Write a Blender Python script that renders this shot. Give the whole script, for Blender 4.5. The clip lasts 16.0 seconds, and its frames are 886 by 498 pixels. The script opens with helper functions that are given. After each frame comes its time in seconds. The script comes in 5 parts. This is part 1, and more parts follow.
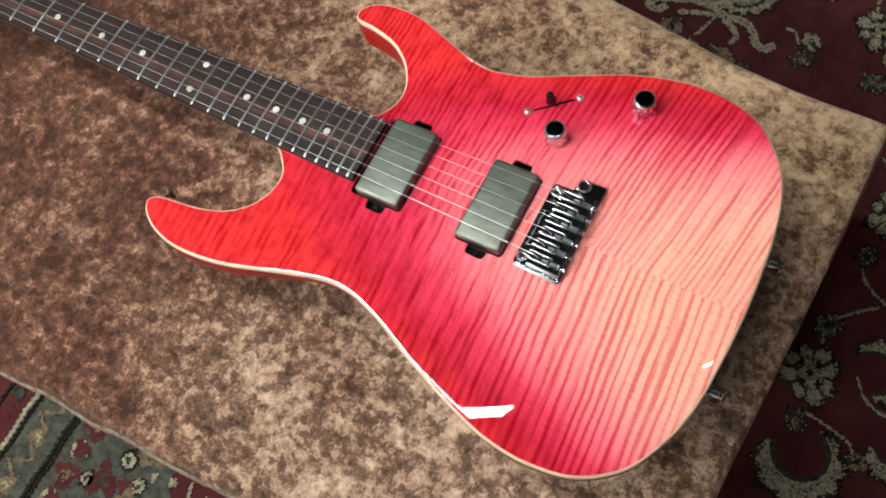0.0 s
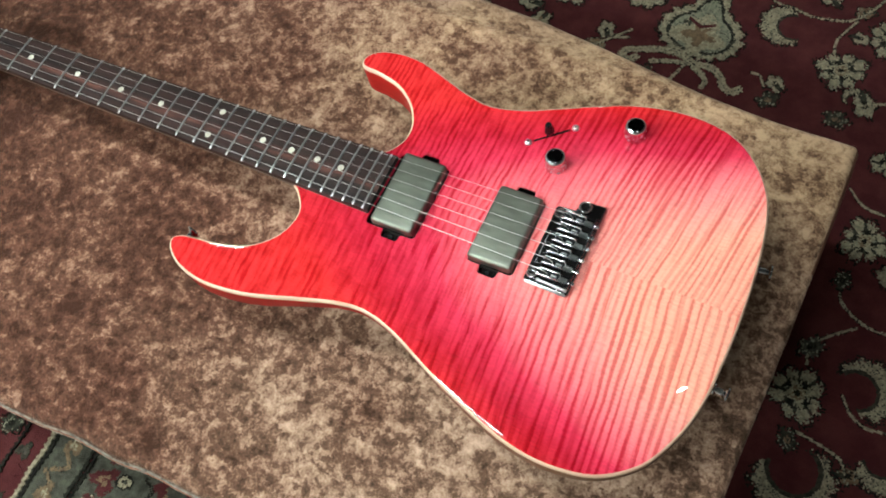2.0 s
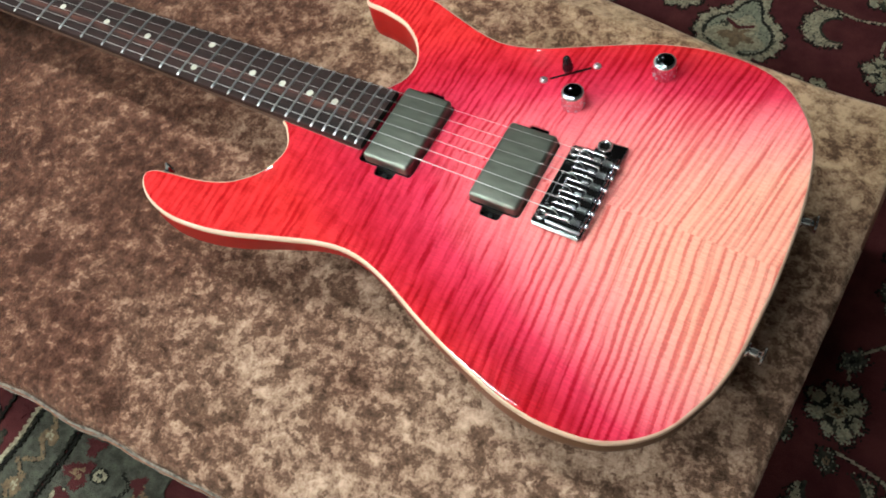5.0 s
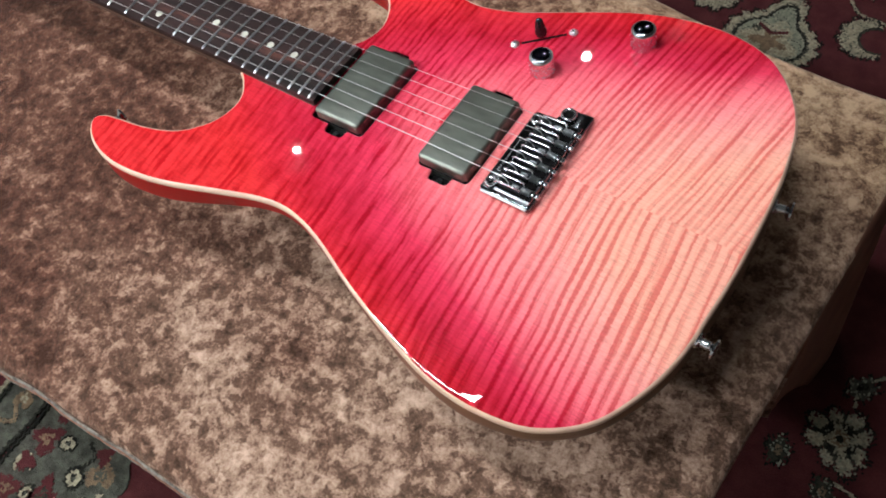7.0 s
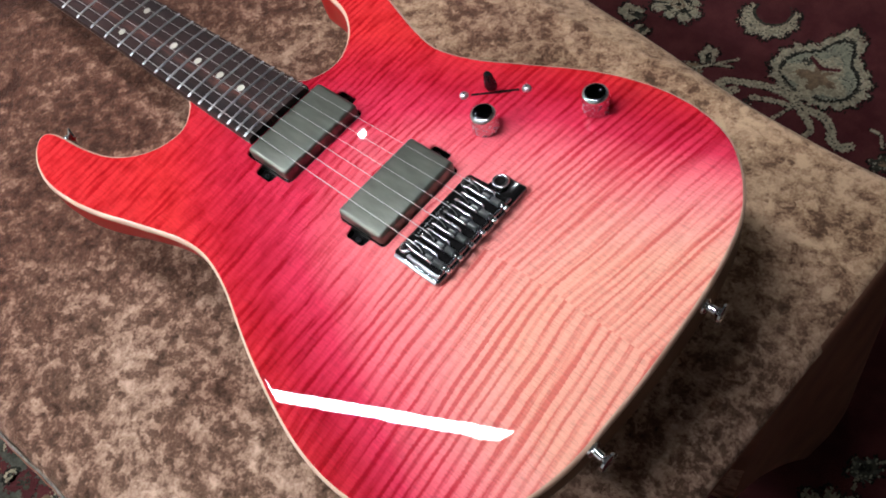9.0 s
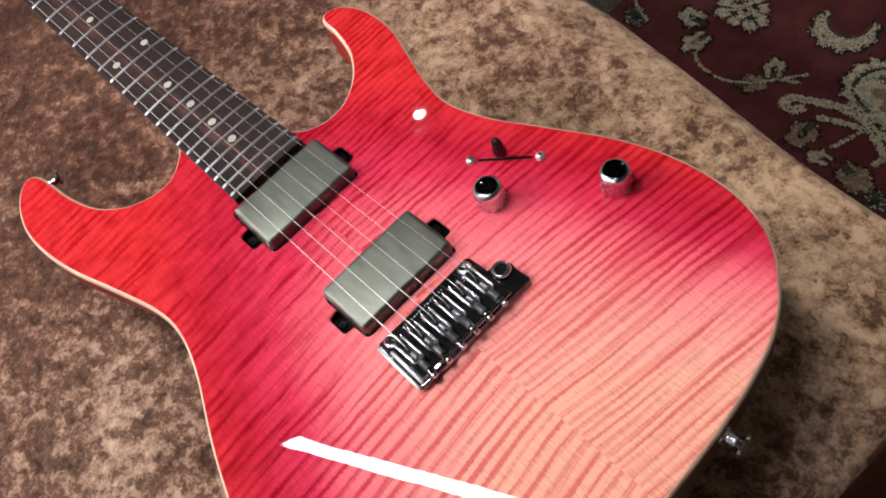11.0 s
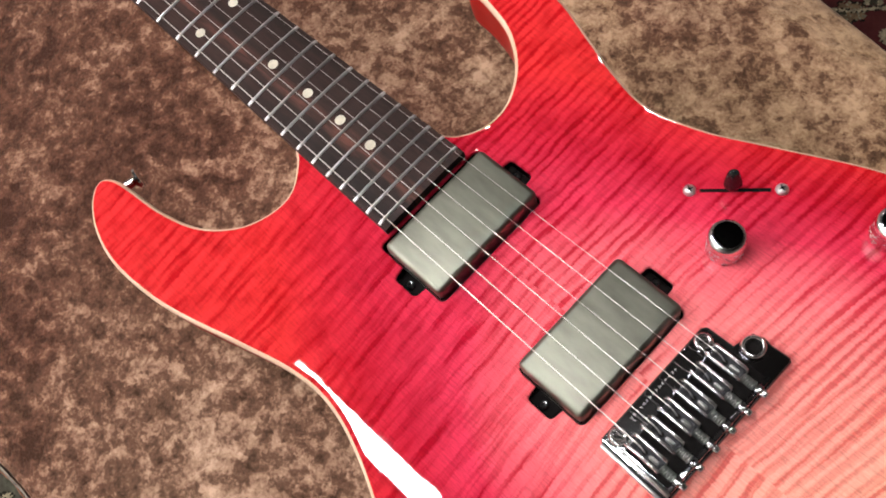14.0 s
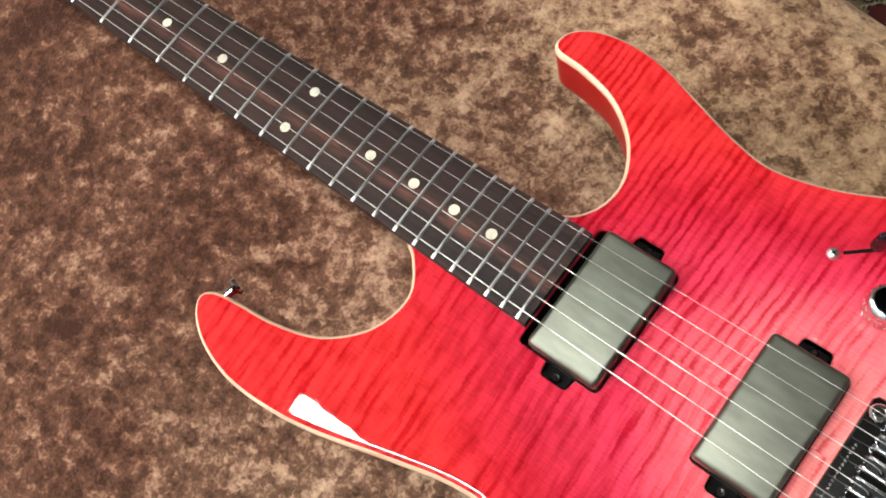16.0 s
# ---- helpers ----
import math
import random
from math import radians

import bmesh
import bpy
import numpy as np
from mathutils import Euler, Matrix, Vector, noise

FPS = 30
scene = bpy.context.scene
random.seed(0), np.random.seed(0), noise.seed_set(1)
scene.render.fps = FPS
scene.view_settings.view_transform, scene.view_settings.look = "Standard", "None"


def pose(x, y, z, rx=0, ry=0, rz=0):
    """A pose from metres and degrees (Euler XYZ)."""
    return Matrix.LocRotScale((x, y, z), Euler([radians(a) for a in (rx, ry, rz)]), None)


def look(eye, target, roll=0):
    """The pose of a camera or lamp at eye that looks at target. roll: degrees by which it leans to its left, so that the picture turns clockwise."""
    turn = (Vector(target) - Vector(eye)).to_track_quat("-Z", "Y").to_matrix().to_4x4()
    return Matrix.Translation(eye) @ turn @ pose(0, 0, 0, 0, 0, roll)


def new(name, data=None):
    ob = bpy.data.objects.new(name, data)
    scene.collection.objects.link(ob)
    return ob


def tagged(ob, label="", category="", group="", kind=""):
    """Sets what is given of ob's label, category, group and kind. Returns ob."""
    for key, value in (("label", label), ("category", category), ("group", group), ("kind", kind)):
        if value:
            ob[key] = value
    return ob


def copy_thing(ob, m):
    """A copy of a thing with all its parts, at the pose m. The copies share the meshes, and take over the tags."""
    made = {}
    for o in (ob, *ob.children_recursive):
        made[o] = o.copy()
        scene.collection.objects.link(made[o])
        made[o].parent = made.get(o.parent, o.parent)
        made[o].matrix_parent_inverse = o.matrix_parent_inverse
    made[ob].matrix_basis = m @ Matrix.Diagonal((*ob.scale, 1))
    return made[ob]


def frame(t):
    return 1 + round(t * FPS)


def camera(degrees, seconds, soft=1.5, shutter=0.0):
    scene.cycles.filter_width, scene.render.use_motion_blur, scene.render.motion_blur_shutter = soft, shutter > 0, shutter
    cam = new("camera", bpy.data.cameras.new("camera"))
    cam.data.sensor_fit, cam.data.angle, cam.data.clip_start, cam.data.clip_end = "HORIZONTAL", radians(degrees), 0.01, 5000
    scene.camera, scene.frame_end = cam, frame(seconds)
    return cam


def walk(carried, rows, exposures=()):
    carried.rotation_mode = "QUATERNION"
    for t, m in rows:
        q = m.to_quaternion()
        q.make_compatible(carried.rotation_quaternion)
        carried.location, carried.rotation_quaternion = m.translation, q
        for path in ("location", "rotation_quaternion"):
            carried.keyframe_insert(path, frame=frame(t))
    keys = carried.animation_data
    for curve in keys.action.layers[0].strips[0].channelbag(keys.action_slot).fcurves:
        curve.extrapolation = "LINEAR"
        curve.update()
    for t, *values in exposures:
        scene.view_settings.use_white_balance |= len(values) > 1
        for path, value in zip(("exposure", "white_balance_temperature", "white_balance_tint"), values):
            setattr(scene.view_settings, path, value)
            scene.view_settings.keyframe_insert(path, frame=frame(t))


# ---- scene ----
cam = camera(52.60, 16.0, soft=1.85)

# The guitar's own axes: x runs from the nut to the tail, y to the treble side, z up from the fretboard's face,
# with the string length's end at x = 0. The guitar lies 2.7 degrees off the level of the table.
TABLE_Z = 0.40
GUITAR = pose(0, 0, TABLE_Z + 0.1343, 0, -2.725, 0)
SCALE = 0.6477
PATH = [
    (0, (0.15247, -0.22741, 0.61560), (-0.00543, -0.09632, 0.15966), -23.30),
    (0.5, (0.15551, -0.23712, 0.63846), (-0.00087, -0.09669, 0.18478), -21.77),
    (1, (0.15535, -0.24266, 0.65334), (-0.00129, -0.09663, 0.20152), -21.42),
    (1.5, (0.15468, -0.25925, 0.65373), (0.00193, -0.10260, 0.20415), -20.25),
    (2, (0.15043, -0.28743, 0.64739), (-0.00697, -0.11669, 0.20459), -18.72),
    (2.5, (0.15396, -0.30351, 0.63301), (-0.00360, -0.11841, 0.19607), -15.57),
    (3, (0.16147, -0.31187, 0.60551), (0.00801, -0.11773, 0.17105), -12.83),
    (3.5, (0.16404, -0.31307, 0.57379), (0.00341, -0.11951, 0.14166), -14.53),
    (4, (0.16045, -0.32031, 0.55850), (-0.00725, -0.12886, 0.12813), -15.85),
    (6.5, (0.21519, -0.30395, 0.47340), (0.01147, -0.11733, 0.05666), -17.44),
    (7, (0.23069, -0.29009, 0.46027), (0.02077, -0.10782, 0.04469), -17.49),
    (7.5, (0.25578, -0.26479, 0.45721), (0.03589, -0.09270, 0.04245), -19.58),
    (8, (0.27214, -0.23749, 0.45196), (0.04569, -0.07207, 0.03800), -20.25),
    (8.2, (0.27436, -0.22414, 0.45067), (0.04517, -0.06135, 0.03718), -20.25),
    (10.3, (0.27601, -0.10387, 0.42683), (0.01252, 0.00834, 0.01698), -23.51),
    (10.5, (0.27061, -0.09532, 0.42635), (0.00536, 0.01459, 0.01701), -23.93),
    (11, (0.23935, -0.07768, 0.42063), (-0.01861, 0.02771, 0.00548), -25.83),
    (11.5, (0.20397, -0.06034, 0.41278), (-0.04412, 0.04334, -0.00876), -27.22),
    (12, (0.16586, -0.04666, 0.40550), (-0.07246, 0.05529, -0.02207), -28.03),
    (12.5, (0.13538, -0.03985, 0.39949), (-0.09355, 0.05453, -0.03489), -28.45),
    (13, (0.10521, -0.04051, 0.40249), (-0.11241, 0.04858, -0.03877), -27.71),
    (13.5, (0.07121, -0.06046, 0.40032), (-0.13337, 0.01600, -0.04946), -27.98),
    (14, (0.04772, -0.08130, 0.39924), (-0.15029, -0.00809, -0.05401), -27.18),
    (14.5, (0.01704, -0.10305, 0.39979), (-0.17175, -0.02393, -0.05639), -25.75),
    (15, (-0.01134, -0.10082, 0.40570), (-0.19567, -0.01745, -0.05155), -26.40),
    (15.5, (-0.03177, -0.09797, 0.41140), (-0.21127, -0.01124, -0.04714), -27.26),
    (16, (-0.05283, -0.10151, 0.41962), (-0.22932, -0.01279, -0.03971), -27.27),
]
walk(cam, [(t, GUITAR @ look(eye, target, roll)) for t, eye, target, roll in PATH], [
    (0.0, 0.23, 6060, -3), (1.5, 0.31, 5980, -8), (4.0, 0.30, 5980, -9), (6.5, 0.16, 5740, 0), (8.0, 0.10, 5740, 5), (10.5, 0.01, 6120, 9), (12.0, 0.04, 6440, 11), (14.0, 0.08, 6720, 11), (15.0, 0.18, 6820, 7), (16.0, 0.31, 6580, 1)])

# ---- world and lamps ----
world = bpy.data.worlds.new("dim_room")
scene.world = world
world.use_nodes = True
world.node_tree.nodes["Background"].inputs["Color"].default_value = (0.9, 0.8, 0.7, 1)
world.node_tree.nodes["Background"].inputs["Strength"].default_value = 0.0

BAR_A = GUITAR @ Vector((0.099, -0.190, 1.504))
BAR_B = GUITAR @ Vector((-0.843, -0.214, 1.504))
CEILING_Z = 2.40


def area_lamp(name, where, target, shape, size, size_y, power, colour, roll=0.0):
    data = bpy.data.lights.new(name, "AREA")
    data.shape, data.size, data.energy, data.color = shape, size, power, colour
    if shape in ("RECTANGLE", "ELLIPSE"):
        data.size_y = size_y
    ob = new(name, data)
    ob.matrix_world = look(where, target, roll)
    return ob


WARM, NEUTRAL = (1.0, 0.92, 0.85), (1.0, 0.98, 0.975)
bar_mid = (BAR_A + BAR_B) / 2
BAR_MATRIX = Matrix.Translation(bar_mid) @ (BAR_B - BAR_A).to_track_quat("X", "Z").to_matrix().to_4x4()
BAR_GLOW, FILL_GLOW = 132.0, 265.0
BULBS = [(-1.75, 0.84), (-1.03, 1.63), (0.63, 0.01), (-0.81, 1.93)]
for (bx, by), power in zip(BULBS, (2.2, 2.0, 0.28, 1.0)):
    area_lamp("ceiling_bulb_light", Vector((bx, by, CEILING_Z - 0.062)), Vector((bx, by, 0)), "DISK", 0.025, 0, power, WARM)

# ---- materials ----


def material(name):
    m = bpy.data.materials.new(name)
    m.use_nodes = True
    return m, m.node_tree, m.node_tree.nodes["Principled BSDF"]


def node(tree, kind, **values):
    n = tree.nodes.new(kind)
    for key, value in values.items():
        n.inputs[key.replace("_", " ")].default_value = value
    return n


def math_node(tree, op, a, b=None, clamp=False):
    n = tree.nodes.new("ShaderNodeMath")
    n.operation, n.use_clamp = op, clamp
    for i, v in enumerate((a, b)):
        if v is None:
            continue
        if isinstance(v, (int, float)):
            n.inputs[i].default_value = v
        else:
            tree.links.new(v, n.inputs[i])
    return n.outputs[0]


def ramp(tree, fac, stops, interpolation="LINEAR"):
    n = tree.nodes.new("ShaderNodeValToRGB")
    n.color_ramp.interpolation = interpolation
    el = n.color_ramp.elements
    while len(el) < len(stops):
        el.new(0.5)
    for e, (p, c) in zip(el, stops):
        e.position = p
        e.color = (*c, 1) if not isinstance(c, (int, float)) else (c, c, c, 1)
    tree.links.new(fac, n.inputs[0])
    return n.outputs[0]


def mix(tree, fac, a, b, blend="MIX"):
    n = tree.nodes.new("ShaderNodeMix")
    n.data_type, n.blend_type = "RGBA", blend
    for socket, v in ((n.inputs[0], fac), (n.inputs[6], a), (n.inputs[7], b)):
        if isinstance(v, (int, float)):
            socket.default_value = v
        elif isinstance(v, tuple):
            socket.default_value = (*v, 1)
        else:
            tree.links.new(v, socket)
    return n.outputs[2]


def noise_of(tree, vector, scale, detail=3.0, rough=0.5, distortion=0.0):
    n = node(tree, "ShaderNodeTexNoise", Scale=scale, Detail=detail, Roughness=rough, Distortion=distortion)
    if vector is not None:
        tree.links.new(vector, n.inputs["Vector"])
    return n.outputs["Fac"]


def object_coords(tree):
    return tree.nodes.new("ShaderNodeTexCoord").outputs["Object"]


def split(tree, vector):
    n = tree.nodes.new("ShaderNodeSeparateXYZ")
    tree.links.new(vector, n.inputs[0])
    return n.outputs


def join(tree, x, y, z=0.0):
    n = tree.nodes.new("ShaderNodeCombineXYZ")
    for i, v in enumerate((x, y, z)):
        if isinstance(v, (int, float)):
            n.inputs[i].default_value = v
        else:
            tree.links.new(v, n.inputs[i])
    return n.outputs[0]


def bump(tree, shader, height, strength, distance, socket="Normal"):
    n = node(tree, "ShaderNodeBump", Strength=strength, Distance=distance)
    tree.links.new(height, n.inputs["Height"])
    tree.links.new(n.outputs[0], shader.inputs[socket])


def fade_of(tree, x, y):
    """The stain's fade: 0 at the horns, 1 at the tail, holding back along the edges."""
    y2 = math_node(tree, "MULTIPLY", y, y)
    bent = math_node(tree, "SUBTRACT", x, math_node(tree, "MULTIPLY", y2, math_node(tree, "ADD", 11.0, math_node(tree, "MULTIPLY", math_node(tree, "GREATER_THAN", y, 0.0), 1.6))))
    cloud = math_node(tree, "MULTIPLY", math_node(tree, "SUBTRACT", noise_of(tree, join(tree, x, y), 14, 1), 0.5), 0.05)
    return math_node(tree, "DIVIDE", math_node(tree, "ADD", math_node(tree, "ADD", bent, cloud), 0.275), 0.36, clamp=True)


def flamed_maple():
    m, tree, bsdf = material("flamed_maple_faded_red")
    x, y, _ = split(tree, object_coords(tree))

    def times(a, b):
        return math_node(tree, "MULTIPLY", a, b)

    def plus(a, b):
        return math_node(tree, "ADD", a, b)

    def off(a, b=0.5):
        return math_node(tree, "SUBTRACT", a, b)

    side = math_node(tree, "GREATER_THAN", y, 0.0)
    away = math_node(tree, "ABSOLUTE", y)
    tail = math_node(tree, "DIVIDE", plus(x, 0.12), 0.20, clamp=True)
    ripple_of = times(off(noise_of(tree, join(tree, x, y, side), 85, 2)), math_node(tree, "SUBTRACT", 0.0023, times(tail, 0.0017)))
    wander = plus(times(off(noise_of(tree, join(tree, x, y, side), 16, 2)), 0.005), ripple_of)
    # each bundle of fibres is shifted a little against its neighbours, which feathers the flame
    fibre = noise_of(tree, join(tree, times(x, 70.0), times(y, 950.0), side), 1.0, 3.0, 0.6)
    crumble = noise_of(tree, join(tree, times(x, 300.0), times(y, 620.0), side), 1.0, 2.0)
    feather = plus(times(off(fibre), 0.0005), times(off(crumble), 0.0017))
    slope = plus(0.07, times(side, off(times(tail, 0.13), 0.05)))
    s = plus(plus(off(x, times(away, slope)), wander), feather)
    lane = plus(times(away, math_node(tree, "SUBTRACT", 15.0, times(tail, 10.0))), times(side, 37.0))
    broad = noise_of(tree, join(tree, times(s, 130.0), lane, 0.0), 1.0, 1.0, 0.5)
    fine = noise_of(tree, join(tree, times(s, 430.0), times(lane, 2.4), 5.0), 1.0, 2.0, 0.6)
    drift = noise_of(tree, join(tree, times(s, 26.0), times(lane, 0.6), 9.0), 1.0, 1.0)
    wave = math_node(tree, "SINE", plus(times(s, plus(900.0, times(side, 330.0))), times(drift, 11.0)))
    swell = noise_of(tree, join(tree, times(s, 14.0), times(lane, 0.9), 21.0), 1.0, 1.0)
    calm = math_node(tree, "SUBTRACT", 1.0, times(times(side, tail), 0.56))
    swing = times(times(plus(plus(times(tail, 0.070), 0.056), times(side, 0.050)), plus(times(swell, 1.8), 0.1)), calm)
    both = plus(plus(times(broad, 0.45), times(fine, 0.56)), times(wave, swing))
    stripe = ramp(tree, both, [(0.35, 0.0), (0.455, 0.55), (0.565, 1.0)], "EASE")
    fade = fade_of(tree, x, y)
    light = ramp(tree, fade, [(0.0, (0.68, 0.032, 0.034)), (0.12, (0.61, 0.025, 0.039)), (0.28, (0.54, 0.020, 0.047)), (0.44, (0.69, 0.042, 0.094)), (0.60, (0.91, 0.178, 0.210)), (0.76, (0.92, 0.285, 0.272)), (0.92, (0.90, 0.385, 0.310)), (1.0, (0.89, 0.41, 0.298))])
    dark = ramp(tree, fade, [(0.0, (0.44, 0.007, 0.012)), (0.28, (0.32, 0.0035, 0.015)), (0.44, (0.41, 0.0065, 0.027)), (0.60, (0.62, 0.038, 0.060)), (0.76, (0.68, 0.110, 0.108)), (1.0, (0.72, 0.172, 0.128))])
    base = mix(tree, stripe, dark, light)
    # dark smoky flecks across the red, along the flame
    smoke = noise_of(tree, join(tree, times(s, 66.0), times(lane, 3.4), 3.0), 1.0, 3.0, 0.55)
    red_part = math_node(tree, "SUBTRACT", 1.2, times(fade, 1.40), clamp=True)
    base = mix(tree, times(red_part, 0.75), base, ramp(tree, smoke, [(0.36, (0.72, 0.46, 0.54)), (0.50, (0.94, 0.88, 0.90)), (0.66, (1.05, 1.1, 1.1))]), "MULTIPLY")
    # pale fibre lines and short pores along the grain
    base = mix(tree, 0.36, base, ramp(tree, fibre, [(0.30, 0.55), (0.50, 0.95), (0.75, 1.30)]), "MULTIPLY")
    pores = noise_of(tree, join(tree, times(x, 240.0), times(y, 1500.0), side), 1.0, 2.0)
    base = mix(tree, 0.30, base, ramp(tree, pores, [(0.30, 0.40), (0.52, 1.0)]), "MULTIPLY")
    tree.links.new(base, bsdf.inputs["Base Color"])
    bsdf.inputs["Roughness"].default_value = 0.42
    bsdf.inputs["Specular IOR Level"].default_value = 0.0
    bsdf.inputs["Coat Weight"].default_value = 1.0
    bsdf.inputs["Coat Roughness"].default_value = 0.016
    ripple = noise_of(tree, join(tree, x, y), 60, 2)
    bump(tree, bsdf, ripple, 0.035, 0.0005, "Coat Normal")
    return m


def body_side():
    m, tree, bsdf = material("stained_body_side")
    x, y, z = split(tree, object_coords(tree))
    fade = math_node(tree, "DIVIDE", math_node(tree, "ADD", x, 0.19), 0.29, clamp=True)
    base = ramp(tree, fade, [(0.0, (0.40, 0.009, 0.009)), (0.34, (0.33, 0.012, 0.011)), (0.55, (0.24, 0.06, 0.032)), (1.0, (0.21, 0.105, 0.055))])
    grain = noise_of(tree, join(tree, math_node(tree, "MULTIPLY", x, 30.0), math_node(tree, "MULTIPLY", y, 30.0), math_node(tree, "MULTIPLY", z, 900.0)), 1.0, 3.0)
    base = mix(tree, 0.4, base, ramp(tree, grain, [(0.35, 0.5), (0.65, 1.0)]), "MULTIPLY")
    tree.links.new(base, bsdf.inputs["Base Color"])
    bsdf.inputs["Roughness"].default_value = 0.5
    bsdf.inputs["Specular IOR Level"].default_value = 0.1
    bsdf.inputs["Coat Weight"].default_value = 0.30
    bsdf.inputs["Coat Roughness"].default_value = 0.08
    return m


def plain_wood(name, light, dark, stretch, rough, coat=0.0):
    m, tree, bsdf = material(name)
    x, y, z = split(tree, object_coords(tree))
    v = join(tree, math_node(tree, "MULTIPLY", x, stretch[0]), math_node(tree, "MULTIPLY", y, stretch[1]), math_node(tree, "MULTIPLY", z, stretch[2]))
    grain = noise_of(tree, v, 1.0, 4.0, 0.6)
    tree.links.new(ramp(tree, grain, [(0.35, dark), (0.65, light)]), bsdf.inputs["Base Color"])
    bsdf.inputs["Roughness"].default_value = rough
    bsdf.inputs["Coat Weight"].default_value = coat
    bump(tree, bsdf, grain, 0.15, 0.0003)
    return m


def fretboard_wood():
    m, tree, bsdf = material("dark_rosewood")
    x, y, z = split(tree, object_coords(tree))
    pores = noise_of(tree, join(tree, math_node(tree, "MULTIPLY", x, 60.0), math_node(tree, "MULTIPLY", y, 1500.0), z), 1.0, 3.0, 0.6)
    bands = noise_of(tree, join(tree, math_node(tree, "MULTIPLY", x, 4.0), math_node(tree, "MULTIPLY", y, 120.0), 3.0), 1.0, 2.0)
    base = ramp(tree, bands, [(0.35, (0.015, 0.0092, 0.009)), (0.7, (0.044, 0.0215, 0.0185))])
    mid = math_node(tree, "ABSOLUTE", math_node(tree, "ADD", y, 0.0055))
    wave = math_node(tree, "MULTIPLY", math_node(tree, "SUBTRACT", noise_of(tree, join(tree, x, 0.0), 26, 2), 0.5), 0.006)
    streak = math_node(tree, "SUBTRACT", 1.0, math_node(tree, "DIVIDE", math_node(tree, "ADD", mid, wave), 0.0056), clamp=True)
    patchy = ramp(tree, noise_of(tree, join(tree, math_node(tree, "MULTIPLY", x, 45.0), math_node(tree, "MULTIPLY", y, 300.0)), 1.0, 2.0), [(0.42, 0.1), (0.6, 1.0)])
    base = mix(tree, math_node(tree, "MULTIPLY", math_node(tree, "MULTIPLY", streak, patchy), 0.9, clamp=True), base, (0.135, 0.052, 0.039))
    base = mix(tree, 0.5, base, ramp(tree, pores, [(0.4, 0.4), (0.55, 1.0)]), "MULTIPLY")
    tree.links.new(base, bsdf.inputs["Base Color"])
    bsdf.inputs["Roughness"].default_value = 0.55
    bsdf.inputs["Specular IOR Level"].default_value = 0.16
    bump(tree, bsdf, pores, 0.25, 0.0002)
    return m


def metal(name, colour, rough, scratch=0.0, direction=(400, 400, 400)):
    m, tree, bsdf = material(name)
    bsdf.inputs["Metallic"].default_value = 1.0
    x, y, z = split(tree, object_coords(tree))
    v = join(tree, math_node(tree, "MULTIPLY", x, direction[0]), math_node(tree, "MULTIPLY", y, direction[1]), math_node(tree, "MULTIPLY", z, direction[2]))
    n = noise_of(tree, v, 1.0, 3.0)
    tree.links.new(ramp(tree, n, [(0.3, tuple(c * (1 - scratch) for c in colour)), (0.7, colour)]), bsdf.inputs["Base Color"])
    spread = math_node(tree, "ADD", rough, math_node(tree, "MULTIPLY", n, rough * 0.6))
    tree.links.new(spread, bsdf.inputs["Roughness"])
    return m


def plastic(name, colour, rough, gloss=0.5):
    m, tree, bsdf = material(name)
    n = noise_of(tree, object_coords(tree), 300, 2)
    tree.links.new(ramp(tree, n, [(0.3, tuple(c * 0.8 for c in colour)), (0.7, colour)]), bsdf.inputs["Base Color"])
    bsdf.inputs["Roughness"].default_value = rough
    bsdf.inputs["Specular IOR Level"].default_value = gloss
    return m


